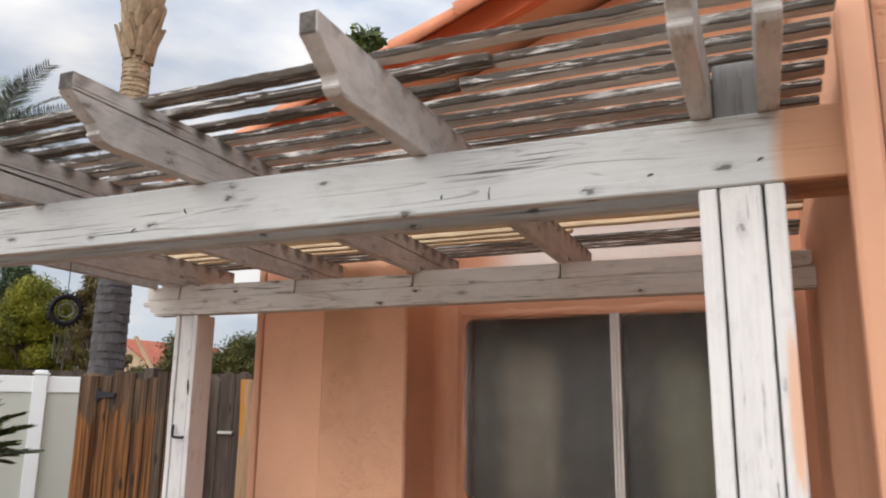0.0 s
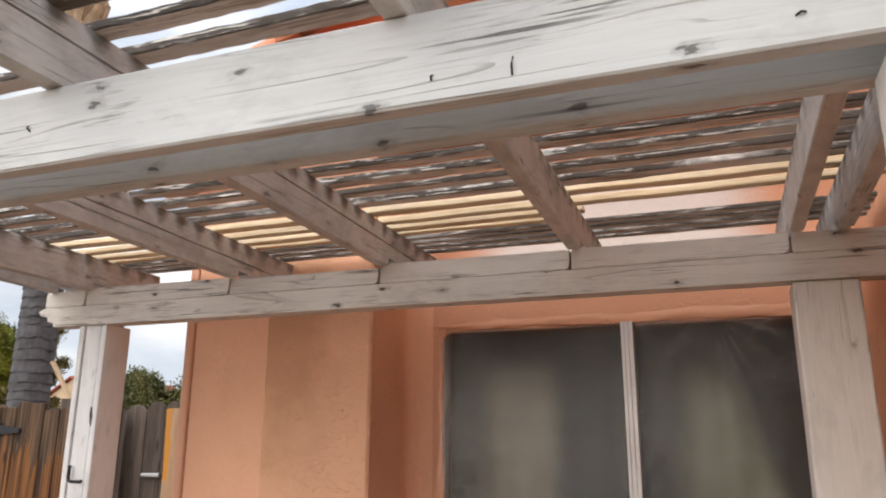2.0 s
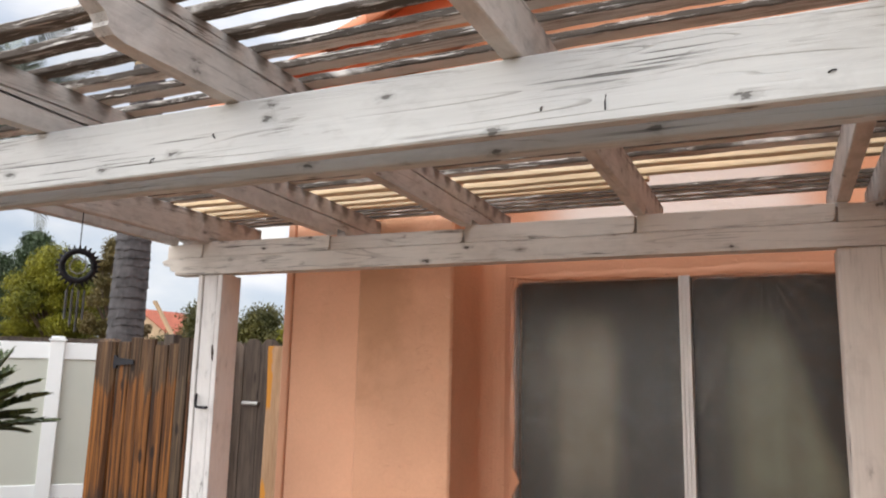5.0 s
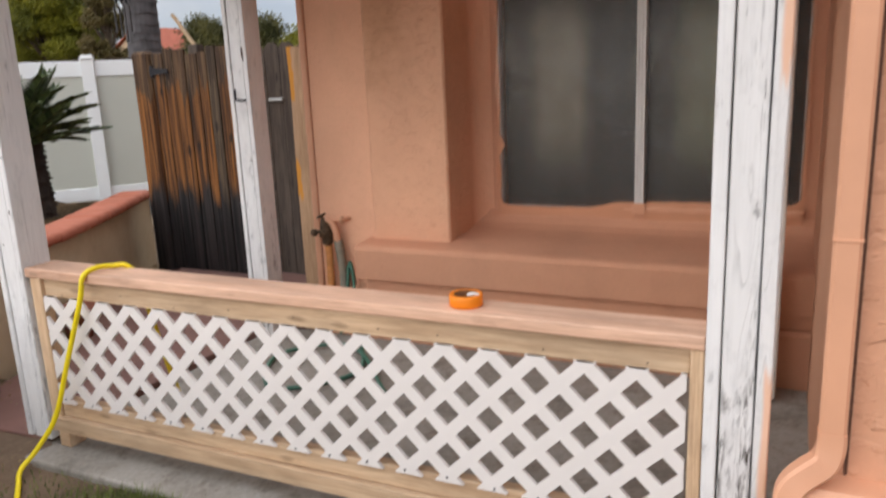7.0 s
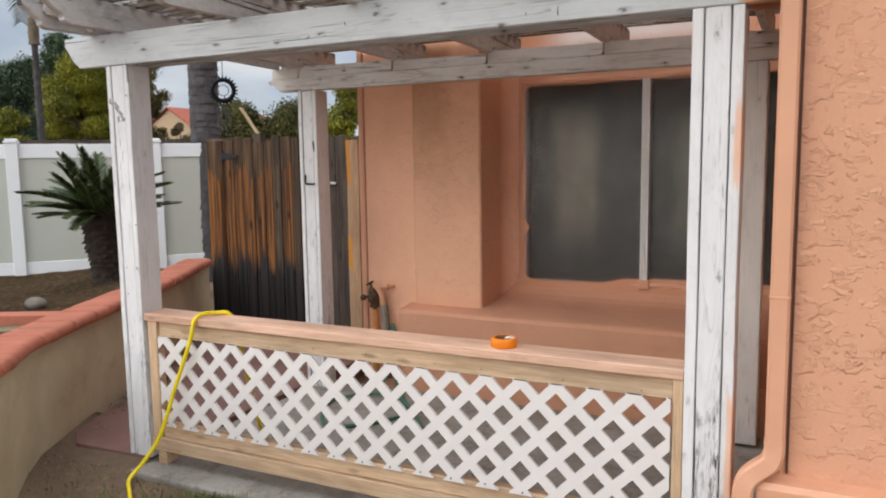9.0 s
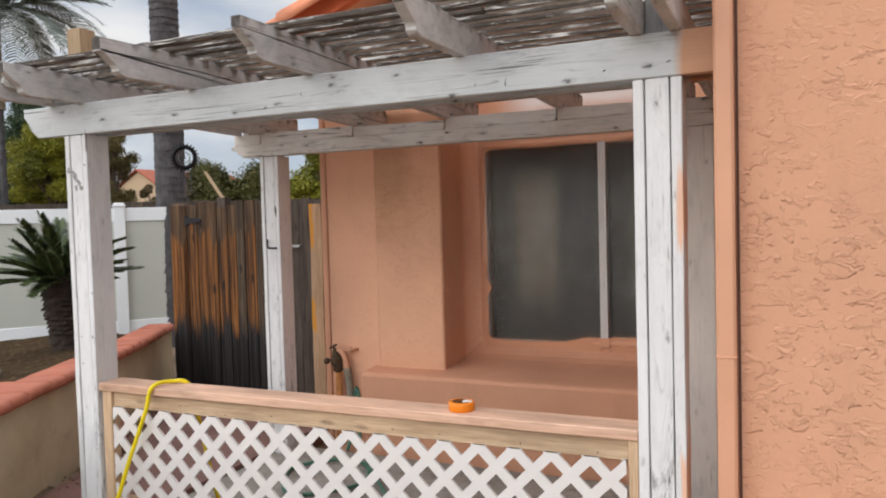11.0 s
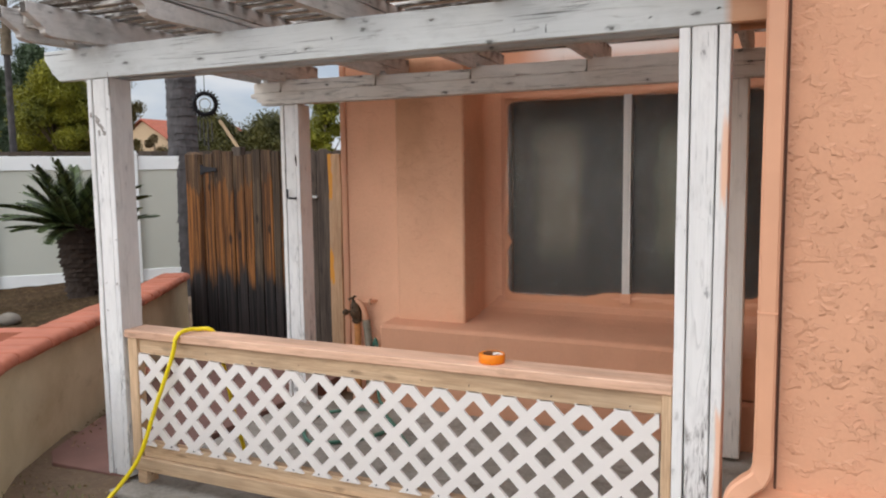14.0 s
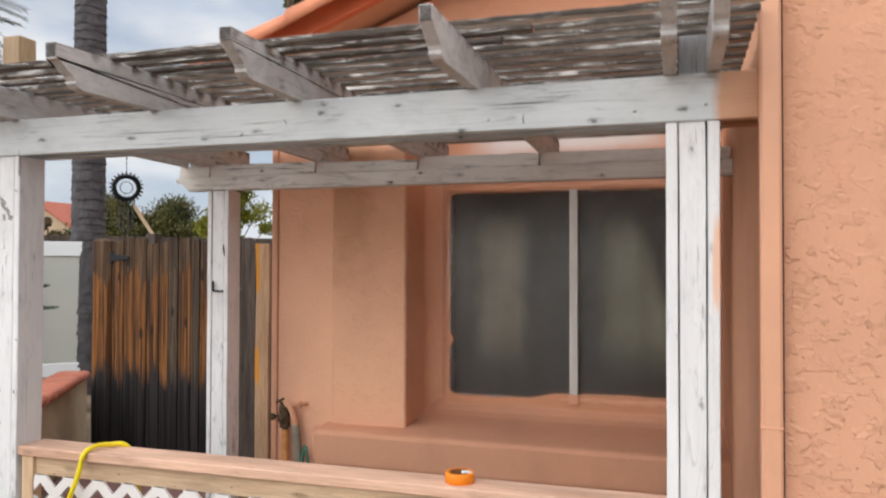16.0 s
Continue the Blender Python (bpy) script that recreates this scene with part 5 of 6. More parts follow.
# ---- hose bib ----
bib = thing("hose_bib", "corroded brass garden valve on two wall pipes", "tap", (-2.47, 3.40, -0.05))
part("riser", tube(spline([(-2.478, 3.40, -0.075), (-2.476, 3.40, 0.2), (-2.470, 3.392, 0.36), (-2.468, 3.385, 0.455)], 4), 0.024, 10), INSUL, bib, "orange and tan wrapped riser pipe", smooth=True)
part("riser", tube(spline([(-2.388, 3.41, -0.075), (-2.388, 3.41, 0.2), (-2.392, 3.40, 0.36), (-2.402, 3.392, 0.455)], 4), 0.027, 10), PIPE_GREY, bib, "grey stained riser pipe", smooth=True)
part("valve_body", merge(tube([(-2.468, 3.385, 0.425), (-2.466, 3.38, 0.46), (-2.470, 3.376, 0.52), (-2.482, 3.378, 0.565), (-2.488, 3.38, 0.59)], 0.034, 12, taper=[0.6, 0.95, 1.05, 0.75, 0.4]), tube([(-2.474, 3.352, 0.498), (-2.470, 3.34, 0.497)], 0.026, 8), tube([(-2.466, 3.378, 0.438), (-2.467, 3.378, 0.452)], 0.036, 6),
                         tube([(-2.475, 3.365, 0.455), (-2.478, 3.35, 0.50), (-2.484, 3.355, 0.55)], 0.016, 8, taper=[0.8, 1.1, 0.7])), BRASS, bib, "corroded dark brass valve body", smooth=True)
part("elbow_pipe", tube(spline([(-2.478, 3.385, 0.565), (-2.455, 3.385, 0.580), (-2.428, 3.388, 0.555), (-2.408, 3.39, 0.50), (-2.402, 3.392, 0.445)], 5), 0.020, 10), SALMON_PAINT, bib, "salmon painted bent pipe", smooth=True)
part("end_cap", tube([(-2.402, 3.392, 0.455), (-2.401, 3.392, 0.432)], 0.024, 10), PIPE_TAN, bib)
part("knob", merge(tube([(-2.49, 3.372, 0.515), (-2.525, 3.352, 0.508)], 0.010, 8), tube([(-2.520, 3.356, 0.509), (-2.530, 3.35, 0.507), (-2.546, 3.341, 0.504), (-2.556, 3.335, 0.502)], 0.022, 10, taper=[0.5, 1.0, 1.0, 0.5])), BRASS, bib, "round dark valve knob", smooth=True)
part("handle_wheel", merge(tube([(-2.497 + 0.024 * math.cos(a), 3.372 + 0.018 * math.sin(a), 0.606 + 0.012 * math.cos(a)) for a in [math.tau * k / 14 for k in range(14)]], 0.007, 6, True),
                           tube([(-2.488, 3.378, 0.575), (-2.497, 3.372, 0.608)], 0.008, 8)), BRASS, bib, "small tap wheel")
part("cross_pipe", tube([(-2.455, 3.39, 0.578), (-2.36, 3.405, 0.583), (-2.345, 3.46, 0.583)], 0.013, 8), SALMON_PAINT, bib, "salmon painted wall pipe")
part("collar", ring_bm(0.012, 0.021, 0.014, 16), PIPE_TAN, bib, "", Matrix.Translation((-2.375, 3.403, 0.582)) @ Euler((0, math.radians(90), 0)).to_matrix().to_4x4())
ghose = part("garden_hose", tube(spline([(-2.30, 3.20, -0.06), (-2.33, 3.33, 0.05), (-2.345, 3.38, 0.20), (-2.335, 3.40, 0.32), (-2.30, 3.38, 0.20), (-2.26, 3.30, -0.05), (-2.1, 3.1, -0.067), (-1.9, 2.7, -0.067), (-2.2, 2.4, -0.067), (-2.45, 2.8, -0.067), (-2.1, 3.0, -0.05), (-1.6, 2.5, -0.067)], 6), 0.011, 8), GREEN_HOSE, smooth=True)
tagged(ghose, "green garden hose lying coiled on the patio", "hose")

# ---- wind chime ----
chime = thing("wind_chime", "black spiked ring wind chime hanging from the pergola", "wind chime", (-2.93, 2.46, 1.65))
CH = Vector((-2.93, 2.46, 1.895))
part("cord", tube([CH + Vector((0, 0, 0.085)), (CH.x, CH.y, 2.24)], 0.0022, 6), BLACK_METAL, chime)
toothed = []
for k in range(24):
    a = math.tau * k / 24
    d = Vector((math.cos(a) * 0.8, math.cos(a) * 0.6, math.sin(a)))
    toothed.append(tube([CH + d * 0.066, CH + d * 0.088], 0.008, 6, taper=[1, 0.35]))
part("ring", merge(tube([CH + Vector((math.cos(a) * 0.8, math.cos(a) * 0.6, math.sin(a))) * 0.062 for a in [math.tau * k / 36 for k in range(36)]], 0.013, 8, True), *toothed), BLACK_METAL, chime, "black spiked ring", smooth=True)
part("inner_ring", tube([CH + Vector((math.cos(a) * 0.8, math.cos(a) * 0.6, math.sin(a))) * 0.032 for a in [math.tau * k / 24 for k in range(24)]], 0.003, 6, True), GREY_METAL, chime)
for k in range(4):
    off = Vector(((k - 1.5) * 0.020, (k - 1.5) * 0.012, 0))
    part("chime_tube", tube([CH + off + Vector((0, 0, -0.10)), CH + off + Vector((0, 0, -0.22 - 0.025 * (k % 3)))], 0.0045, 8), CHIME_M, chime)
    part("thread", tube([CH + off * 0.6 + Vector((0, 0, -0.06)), CH + off + Vector((0, 0, -0.10))], 0.0015, 5), BLACK_METAL, chime)

# ---- side garden ----
GW = spline([(-4.86, 4.28, 0), (-4.74, 4.06, 0), (-4.16, 3.05, 0), (-3.84, 2.38, 0), (-3.36, 1.42, 0), (-2.96, 0.90, 0), (-2.62, 0.2, 0), (-2.5, -0.8, 0), (-2.6, -2.4, 0)], 6)


def run_along(path, profile):
    """A profile of (outward, height) run along a level path; outward is to the right of its way."""
    bm = bmesh.new()
    rings = []
    for i, p in enumerate(path):
        d = (path[min(i + 1, len(path) - 1)] - path[max(i - 1, 0)]).normalized()
        n = Vector((-d.y, d.x, 0))
        rings.append([bm.verts.new((p.x + n.x * o, p.y + n.y * o, z)) for o, z in profile])
    k = len(profile)
    for r0, r1 in zip(rings, rings[1:]):
        for i in range(k):
            bm.faces.new((r0[i], r0[(i + 1) % k], r1[(i + 1) % k], r1[i]))
    bm.faces.new(rings[0])
    bm.faces.new(rings[-1][::-1])
    return bm


garden_wall = thing("garden_wall", "low beige plastered planter wall with a red cap", "wall", (-3.8, 2.3, -0.2), kind="structure")
part("wall_body", run_along(GW, [(0.0, -0.3), (0.0, 0.50), (-0.2, 0.50), (-0.2, -0.3)]), PLASTER, garden_wall, "stained beige plaster", smooth=False)


def brick_cap(wall, path, pitch, profile, gap=0.003):
    """Bullnose bricks laid side by side along the top of a wall."""
    fine, run = [], 0.0
    for p, q in zip(path, path[1:]):
        n = max(2, int((q - p).length / 0.02))
        fine += [p.lerp(q, k / n) for k in range(n)]
    lens = [0.0]
    for p, q in zip(fine, fine[1:]):
        lens.append(lens[-1] + (q - p).length)

    def at(s):
        k = min(range(len(lens)), key=lambda i: abs(lens[i] - s))
        return fine[k], (fine[min(k + 2, len(fine) - 1)] - fine[max(k - 2, 0)]).normalized()

    mesh = mesh_of("brick", prism(profile, -pitch / 2 + gap / 2, pitch / 2 - gap / 2, "z", 0.005, 1), CAP_RED)
    while run + pitch < lens[-1]:
        p, d = at(run + pitch / 2)
        n = Vector((-d.y, d.x, 0))
        m = Matrix(((n.x, 0, d.x, p.x), (n.y, 0, d.y, p.y), (0, 1, 0, RNG.uniform(-0.003, 0.003)), (0, 0, 0, 1))) @ Euler((0, 0, RNG.uniform(-0.012, 0.012))).to_matrix().to_4x4()
        put("brick", mesh, wall, m=m)
        run += pitch


part("mortar_bed", run_along(GW, [(0.004, 0.498), (0.004, 0.556), (-0.205, 0.556), (-0.205, 0.498)]), PLASTER, garden_wall, "grey mortar bed")
brick_cap(garden_wall, GW, 0.094, [(0.030, 0.503), (0.040, 0.520), (0.036, 0.545), (0.022, 0.561), (0.0, 0.567), (-0.205, 0.567), (-0.226, 0.556), (-0.23, 0.503)])
GW2 = [Vector(p) for p in ((-6.6, 0.9, 0), (-5.4, 1.55, 0), (-4.6, 1.96, 0), (-3.98, 2.26, 0))]
cross_wall = thing("planter_divider", "low red capped divider across the planter", "wall", (-4.6, 1.9, 0.3), kind="structure")
part("wall_body", run_along(GW2, [(0.0, 0.1), (0.0, 0.438), (-0.11, 0.438), (-0.11, 0.1)]), PLASTER, cross_wall)
part("wall_cap", run_along(GW2, [(0.02, 0.44), (0.02, 0.50), (-0.13, 0.50), (-0.13, 0.44)]), CAP_RED, cross_wall, "red masonry cap")


def soil_bm():
    bm = bmesh.new()
    cols = []
    for p in GW:
        col = []
        for k in range(26):
            u = k / 25
            far = Vector((p.x * 0.6 - 6.6, p.y * 1.05 + 1.2, 0))
            q = p.lerp(far, u) if u > 0.03 else p + (far - p).normalized() * 0.19
            z = 0.46 - 0.22 * min(1, u * 1.6) + 0.03 * noise.noise((q.x * 2, q.y * 2, 5)) + 0.02 * noise.noise((q.x * 7, q.y * 7, 1))
            col.append(bm.verts.new((q.x, q.y, z)))
        cols.append(col)
    for a, b in zip(cols, cols[1:]):
        for k in range(25):
            bm.faces.new((a[k], a[k + 1], b[k + 1], b[k]))
    return bm


# rocks lying in the planter
for k, (x, y, r) in enumerate(((-5.35, 2.35, 0.13), (-5.9, 2.75, 0.1), (-5.05, 2.62, 0.07), (-4.55, 2.75, 0.05))):
    bm = bmesh.new()
    bmesh.ops.create_icosphere(bm, subdivisions=3, radius=r)
    for v in bm.verts:
        d = 1 + 0.28 * noise.noise(v.co * (2.2 / r * 0.13) + Vector((k * 7, 0, 0))) + 0.08 * noise.noise(v.co * (9 / r * 0.13))
        v.co = Vector((v.co.x * d * 1.2, v.co.y * d, v.co.z * d * 0.75))
    rock = part("garden_rock", bm, ROCK_M, None, "", Matrix.Translation((x, y, 0.40 + r * 0.2)))
    tagged(rock, "grey rough rock lying in the planter soil", "rock", "rocks in the planter")

structure("planter_soil", soil_bm(), MULCH, "dry brown soil in the raised planter", "soil", True)

def lathe(profile, n=24):
    """A turned body from (radius, height) pairs."""
    bm = bmesh.new()
    rings = [[bm.verts.new((r * math.cos(math.tau * k / n), r * math.sin(math.tau * k / n), z)) for k in range(n)] for r, z in profile]
    for a, c in zip(rings, rings[1:]):
        for k in range(n):
            bm.faces.new((a[k], a[(k + 1) % n], c[(k + 1) % n], c[k]))
    bm.faces.new(rings[0][::-1])
    bm.faces.new(rings[-1])
    return bm


# terracotta pot on the walkway by the garden wall
pot = thing("flower_pot", "small weathered terracotta flower pot on the walkway", "pot", (-3.80, 2.62, -0.055))
part("pot_body", lathe([(0.07, 0), (0.098, 0.15), (0.112, 0.152), (0.116, 0.195), (0.104, 0.197), (0.098, 0.16), (0.02, 0.155)]), plain("terracotta", srgb(150, 92, 72), 0.85, spread=0.2, scale=16, bump=0.3), pot, m=Matrix.Translation((-3.80, 2.62, -0.055)), smooth=True)

# white vinyl fence
vinyl = thing("vinyl_fence", "white vinyl panel fence behind the planter", "fence", (-7.2, 5.0, 0.2))
VA, VD = Vector((-7.796, 4.390, 0)), Vector((0.69, 0.724, 0)).normalized()
VROT = Euler((0, 0, math.atan2(VD.y, VD.x))).to_matrix().to_4x4()


def along(s, z):
    return Matrix.Translation((VA.x + VD.x * s, VA.y + VD.y * s, z)) @ VROT


def post_bm():
    return merge(box(-0.064, 0.064, -0.064, 0.064, -0.1, 1.53, 0.006), prism([(-0.075, -0.075), (0.075, -0.075), (0.075, 0.075), (-0.075, 0.075)], 1.53, 1.55, "z", 0.004),
                 prism([(-0.06, -0.06), (0.06, -0.06), (0.06, 0.06), (-0.06, 0.06)], 1.55, 1.575, "z", 0.01))


vpost_mesh = mesh_of("fence_post", post_bm(), VINYL)
SP = 1.5
for k in range(-5, 2):
    put("fence_post", vpost_mesh, vinyl, m=along(k * SP, 0.2))
for k in range(-5, 2):
    s0, s1 = k * SP + 0.064, (k + 1) * SP - 0.064
    if k == 1:
        s1 = k * SP + 0.62
    c = (s0 + s1) / 2
    h = (s1 - s0) / 2
    part("top_rail", box(-h, h, -0.026, 0.026, 1.555, 1.715, 0.005), VINYL, vinyl, m=along(c, 0))
    part("bottom_rail", box(-h, h, -0.026, 0.026, 0.235, 0.375, 0.005), VINYL, vinyl, m=along(c, 0))
    part("panel", box(-h, h, -0.010, 0.010, 0.375, 1.555), VINYL_PANEL, vinyl, "pale grey vinyl panel", along(c, 0))

# stained gate, its post and the old pickets by the house
gate = thing("wooden_gate", "brown stained board gate with a blackened foot", "gate", (-4.1, 4.1, -0.05))
GY = 4.08
gx = -4.435
while gx < -3.60:
    w = RNG.uniform(0.068, 0.118)
    top = 1.668 + RNG.uniform(-0.03, 0.025)
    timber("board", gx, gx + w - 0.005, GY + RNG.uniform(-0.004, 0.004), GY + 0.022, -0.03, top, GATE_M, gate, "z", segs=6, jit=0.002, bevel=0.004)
    gx += w
for z in (0.25, 1.35):
    timber("cross_rail", -4.435, -3.60, GY + 0.024, GY + 0.06, z, z + 0.09, OLD_FENCE, gate, "x")
hinge = part("hinge", merge(box(-4.455, -4.425, GY - 0.012, GY + 0.01, 1.48, 1.57, 0.003), prism([(-4.425, 1.555), (-4.425, 1.50), (-4.27, 1.512), (-4.27, 1.54)], GY - 0.012, GY - 0.006, "y")), BLACK_METAL, gate, "black strap hinge")
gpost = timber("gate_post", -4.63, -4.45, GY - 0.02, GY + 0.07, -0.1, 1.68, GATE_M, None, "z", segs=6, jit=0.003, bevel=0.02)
tagged(gpost, "brown stained timber gate post at the wall's end", "post")

old = thing("picket_fence", "grey weathered dog-ear picket fence by the house", "fence", (-3.2, 4.2, -0.05))


def picket_bm(w, h):
    c = w * 0.28
    return prism([(0, -w / 2), (0, w / 2), (h - c, w / 2), (h, w / 2 - c), (h, -w / 2 + c), (h - c, -w / 2)], -0.009, 0.009, "z", 0.002, 1)


px = -3.60
while px < -2.66:
    w = RNG.uniform(0.125, 0.15)
    h = 1.70 + RNG.uniform(-0.02, 0.02)
    part("picket", picket_bm(w, h), OLD_FENCE, old, m=Matrix.Translation((px + w / 2, 4.2 + RNG.uniform(-0.006, 0.006), -0.03)) @ AXES["z"].to_4x4())
    px += w + 0.006
for z in (0.3, 1.4):
    timber("rail", -3.62, -2.64, 4.215, 4.25, z, z + 0.085, OLD_FENCE, old, "x")
handle = part("gate_latch", box(-3.43, -3.30, 4.165, 4.19, 1.27, 1.295, 0.008), GREY_METAL)
tagged(handle, "white metal latch on the grey pickets", "latch")
ochre = timber("fence_board", -2.868, -2.762, 3.675, 3.70, -0.05, 1.62, YELLOW_BOARD, None, "z", segs=6, jit=0.004)
tagged(ochre, "tan board with ochre yellow edge at the house corner", "board")
stake = part("stake", worn_box(0.34, 0.034, 0.02), STAKE_M, None, "", Matrix.Translation((-4.56, 4.6, 1.86)) @ Euler((0, math.radians(52), 0)).to_matrix().to_4x4())
tagged(stake, "bare wooden stake leaning behind the gate", "stake")
prop = timber("back_post", -4.52, -4.42, 4.58, 4.66, -0.2, 1.74, OLD_FENCE, None, "z")
tagged(prop, "grey timber post standing behind the gate", "post")


# ---- plants ----
def leaves_mesh(name, centres, size, material, rng, flat=0.0):
    """Small pointed leaves, each a folded pair of triangles, round the centres."""
    n = len(centres)
    d = rng.normal(size=(n, 3))
    d[:, 2] *= 1 - flat
    d /= np.linalg.norm(d, axis=1)[:, None]
    e = np.cross(d, rng.normal(size=(n, 3)))
    e /= np.linalg.norm(e, axis=1)[:, None]
    s = size * rng.uniform(0.6, 1.3, size=(n, 1))
    p0, p2 = centres - d * s, centres + d * s
    p1, p3 = centres + e * s * 0.55, centres - e * s * 0.55
    verts = np.stack([p0, p1, p2, p3], 1).reshape(-1, 3)
    faces = [(4 * i, 4 * i + 1, 4 * i + 2, 4 * i + 3) for i in range(n)]
    me = bpy.data.meshes.new(name)
    me.from_pydata(verts.tolist(), [], faces)
    me.materials.append(material)
    return me


def tree(name, label, at, height, spread, trunk_r, material, count, leaf_size, seed, crown_low=0.3, lumps=14, tall=1.0, group="", category="tree", loose=0.4):
    """A tree with a tapered trunk, limbs and a crown of loose leaf clumps."""
    rng = np.random.default_rng(seed)
    t = thing(name, label, category, at, group)
    base = Vector(at)
    low = height * crown_low
    part("trunk", tube([base, base + Vector((0.03 * spread, 0, low * 0.6)), base + Vector((0, 0.04 * spread, low * 1.2)), base + Vector((0.02, 0, height * 0.8))], trunk_r, 8, taper=[1.2, 1, 0.75, 0.25]), BARK_TREE, t, smooth=True)
    limbs, cents = [], []
    for k in range(lumps):
        a = rng.uniform(0, math.tau)
        u = rng.uniform(0, 1) ** 0.8
        z = low + (height - low) * u
        r = spread * (1 - abs(2 * u - 0.8) ** 2.2 * 0.62) * rng.uniform(0.25, 0.9) if tall == 1.0 else spread * (1.05 - u) * rng.uniform(0.3, 1.0)
        c = np.array((base.x + r * math.cos(a), base.y + r * math.sin(a), base.z + z))
        limbs.append(tube([base + Vector((0, 0, low + (z - low) * 0.45)), Vector(c)], trunk_r * 0.3, 5, taper=[1, 0.3]))
        rad = spread * rng.uniform(0.18, 0.45) * (1.0 if tall == 1.0 else 0.7)
        m = int(count / lumps)
        q = rng.normal(size=(m, 3))
        q /= np.linalg.norm(q, axis=1)[:, None]
        q *= (rng.uniform(0.05, 1, size=(m, 1)) ** 0.6) * rad * rng.uniform(1 - loose, 1 + loose, size=(m, 1))
        q[:, 2] *= 0.75
        cents.append(c + q)
    part("branchwork", merge(*limbs), BARK_TREE, t)
    put("crown", leaves_mesh("crown", np.concatenate(cents), leaf_size, material, rng), t)
    return t


def frond_bm(l, droop, pairs, leaf_l, width, vee=0.5, seed=0):
    """A feather leaf along local x, curving down, with narrow leaflets."""
    rng = random.Random(seed)
    bm = bmesh.new()

    def spine(u):
        return Vector((l * u * (1 - 0.12 * droop * u), 0, l * (0.28 * u - droop * u * u)))

    for i in range(8):
        a, b = spine(i / 8), spine((i + 1) / 8)
        r0, r1 = 0.011 * (1 - i / 9), 0.011 * (1 - (i + 1) / 9)
        q = [bm.verts.new(p) for p in (a + Vector((0, -r0, 0)), a + Vector((0, r0, 0)), b + Vector((0, r1, 0)), b + Vector((0, -r1, 0)))]
        bm.faces.new(q)
        q2 = [bm.verts.new(p) for p in (a + Vector((0, 0, -r0)), a + Vector((0, 0, r0)), b + Vector((0, 0, r1)), b + Vector((0, 0, -r1)))]
        bm.faces.new(q2)
    for k in range(pairs):
        u = 0.14 + 0.85 * k / (pairs - 1)
        p = spine(u)
        t = (spine(min(1, u + 0.02)) - spine(u - 0.02)).normalized()
        ll = leaf_l * (0.45 + 0.75 * math.sin(math.pi * min(1, u * 0.9 + 0.08))) * rng.uniform(0.85, 1.1)
        for side in (-1, 1):
            d = (t * 0.75 + Vector((0, side, 0)) * 0.8 + Vector((0, 0, vee * 0.6)) + Vector([rng.uniform(-0.08, 0.08) for _ in range(3)])).normalized()
            n = t * width
            tip = p + d * ll + Vector((0, 0, -0.12 * ll))
            mid = p + d * ll * 0.5 + Vector((0, 0, 0.01))
            v = [bm.verts.new(x) for x in (p - n * 0.5, mid - n * 0.6, tip, mid + n * 0.6, p + n * 0.5)]
            bm.faces.new(v)
    return bm


def frond_crown(parent, centre, count, meshes, up_lo, up_hi, rng, scale=(0.85, 1.1)):
    for k in range(count):
        a = math.tau * (k * 0.618 + rng.uniform(-0.03, 0.03))
        e = math.radians(up_lo + (up_hi - up_lo) * (k + 0.5) / count)
        s = rng.uniform(*scale)
        m = Matrix.Translation(centre) @ Euler((rng.uniform(-0.2, 0.2), 0, a)).to_matrix().to_4x4() @ Euler((0, -e, 0)).to_matrix().to_4x4() @ Matrix.Diagonal((s, s, s, 1))
        put("frond", meshes[k % len(meshes)], parent, m=m)


def shingled_trunk(at, h, r0, r1, step, jag, flare=0.12, seed=1, sides=14):
    """A palm trunk of overlapping collars of old leaf bases."""
    rng = random.Random(seed)
    bm = bmesh.new()
    z = 0.0
    while z < h:
        s = step * rng.uniform(0.75, 1.3)
        r = r0 + (r1 - r0) * z / h
        ph = rng.uniform(0, 1)
        lo = [bm.verts.new((at[0] + math.cos(math.tau * (k + ph) / sides) * r * (1 + flare + rng.uniform(-jag, jag)),
                            at[1] + math.sin(math.tau * (k + ph) / sides) * r * (1 + flare + rng.uniform(-jag, jag)), at[2] + z + rng.uniform(-0.3, 0.3) * s * 0.5)) for k in range(sides)]
        hi = [bm.verts.new((at[0] + math.cos(math.tau * (k + ph) / sides) * r * 0.96, at[1] + math.sin(math.tau * (k + ph) / sides) * r * 0.96, at[2] + z + s * 1.15)) for k in range(sides)]
        under = [bm.verts.new((at[0] + math.cos(math.tau * (k + ph) / sides) * r * 0.86, at[1] + math.sin(math.tau * (k + ph) / sides) * r * 0.86, at[2] + z + 0.02)) for k in range(sides)]
        for k in range(sides):
            j = (k + 1) % sides
            bm.faces.new((lo[k], lo[j], hi[j], hi[k]))
            bm.faces.new((under[k], under[j], lo[j], lo[k]))
        z += s
    bm.faces.new(hi)
    return bm


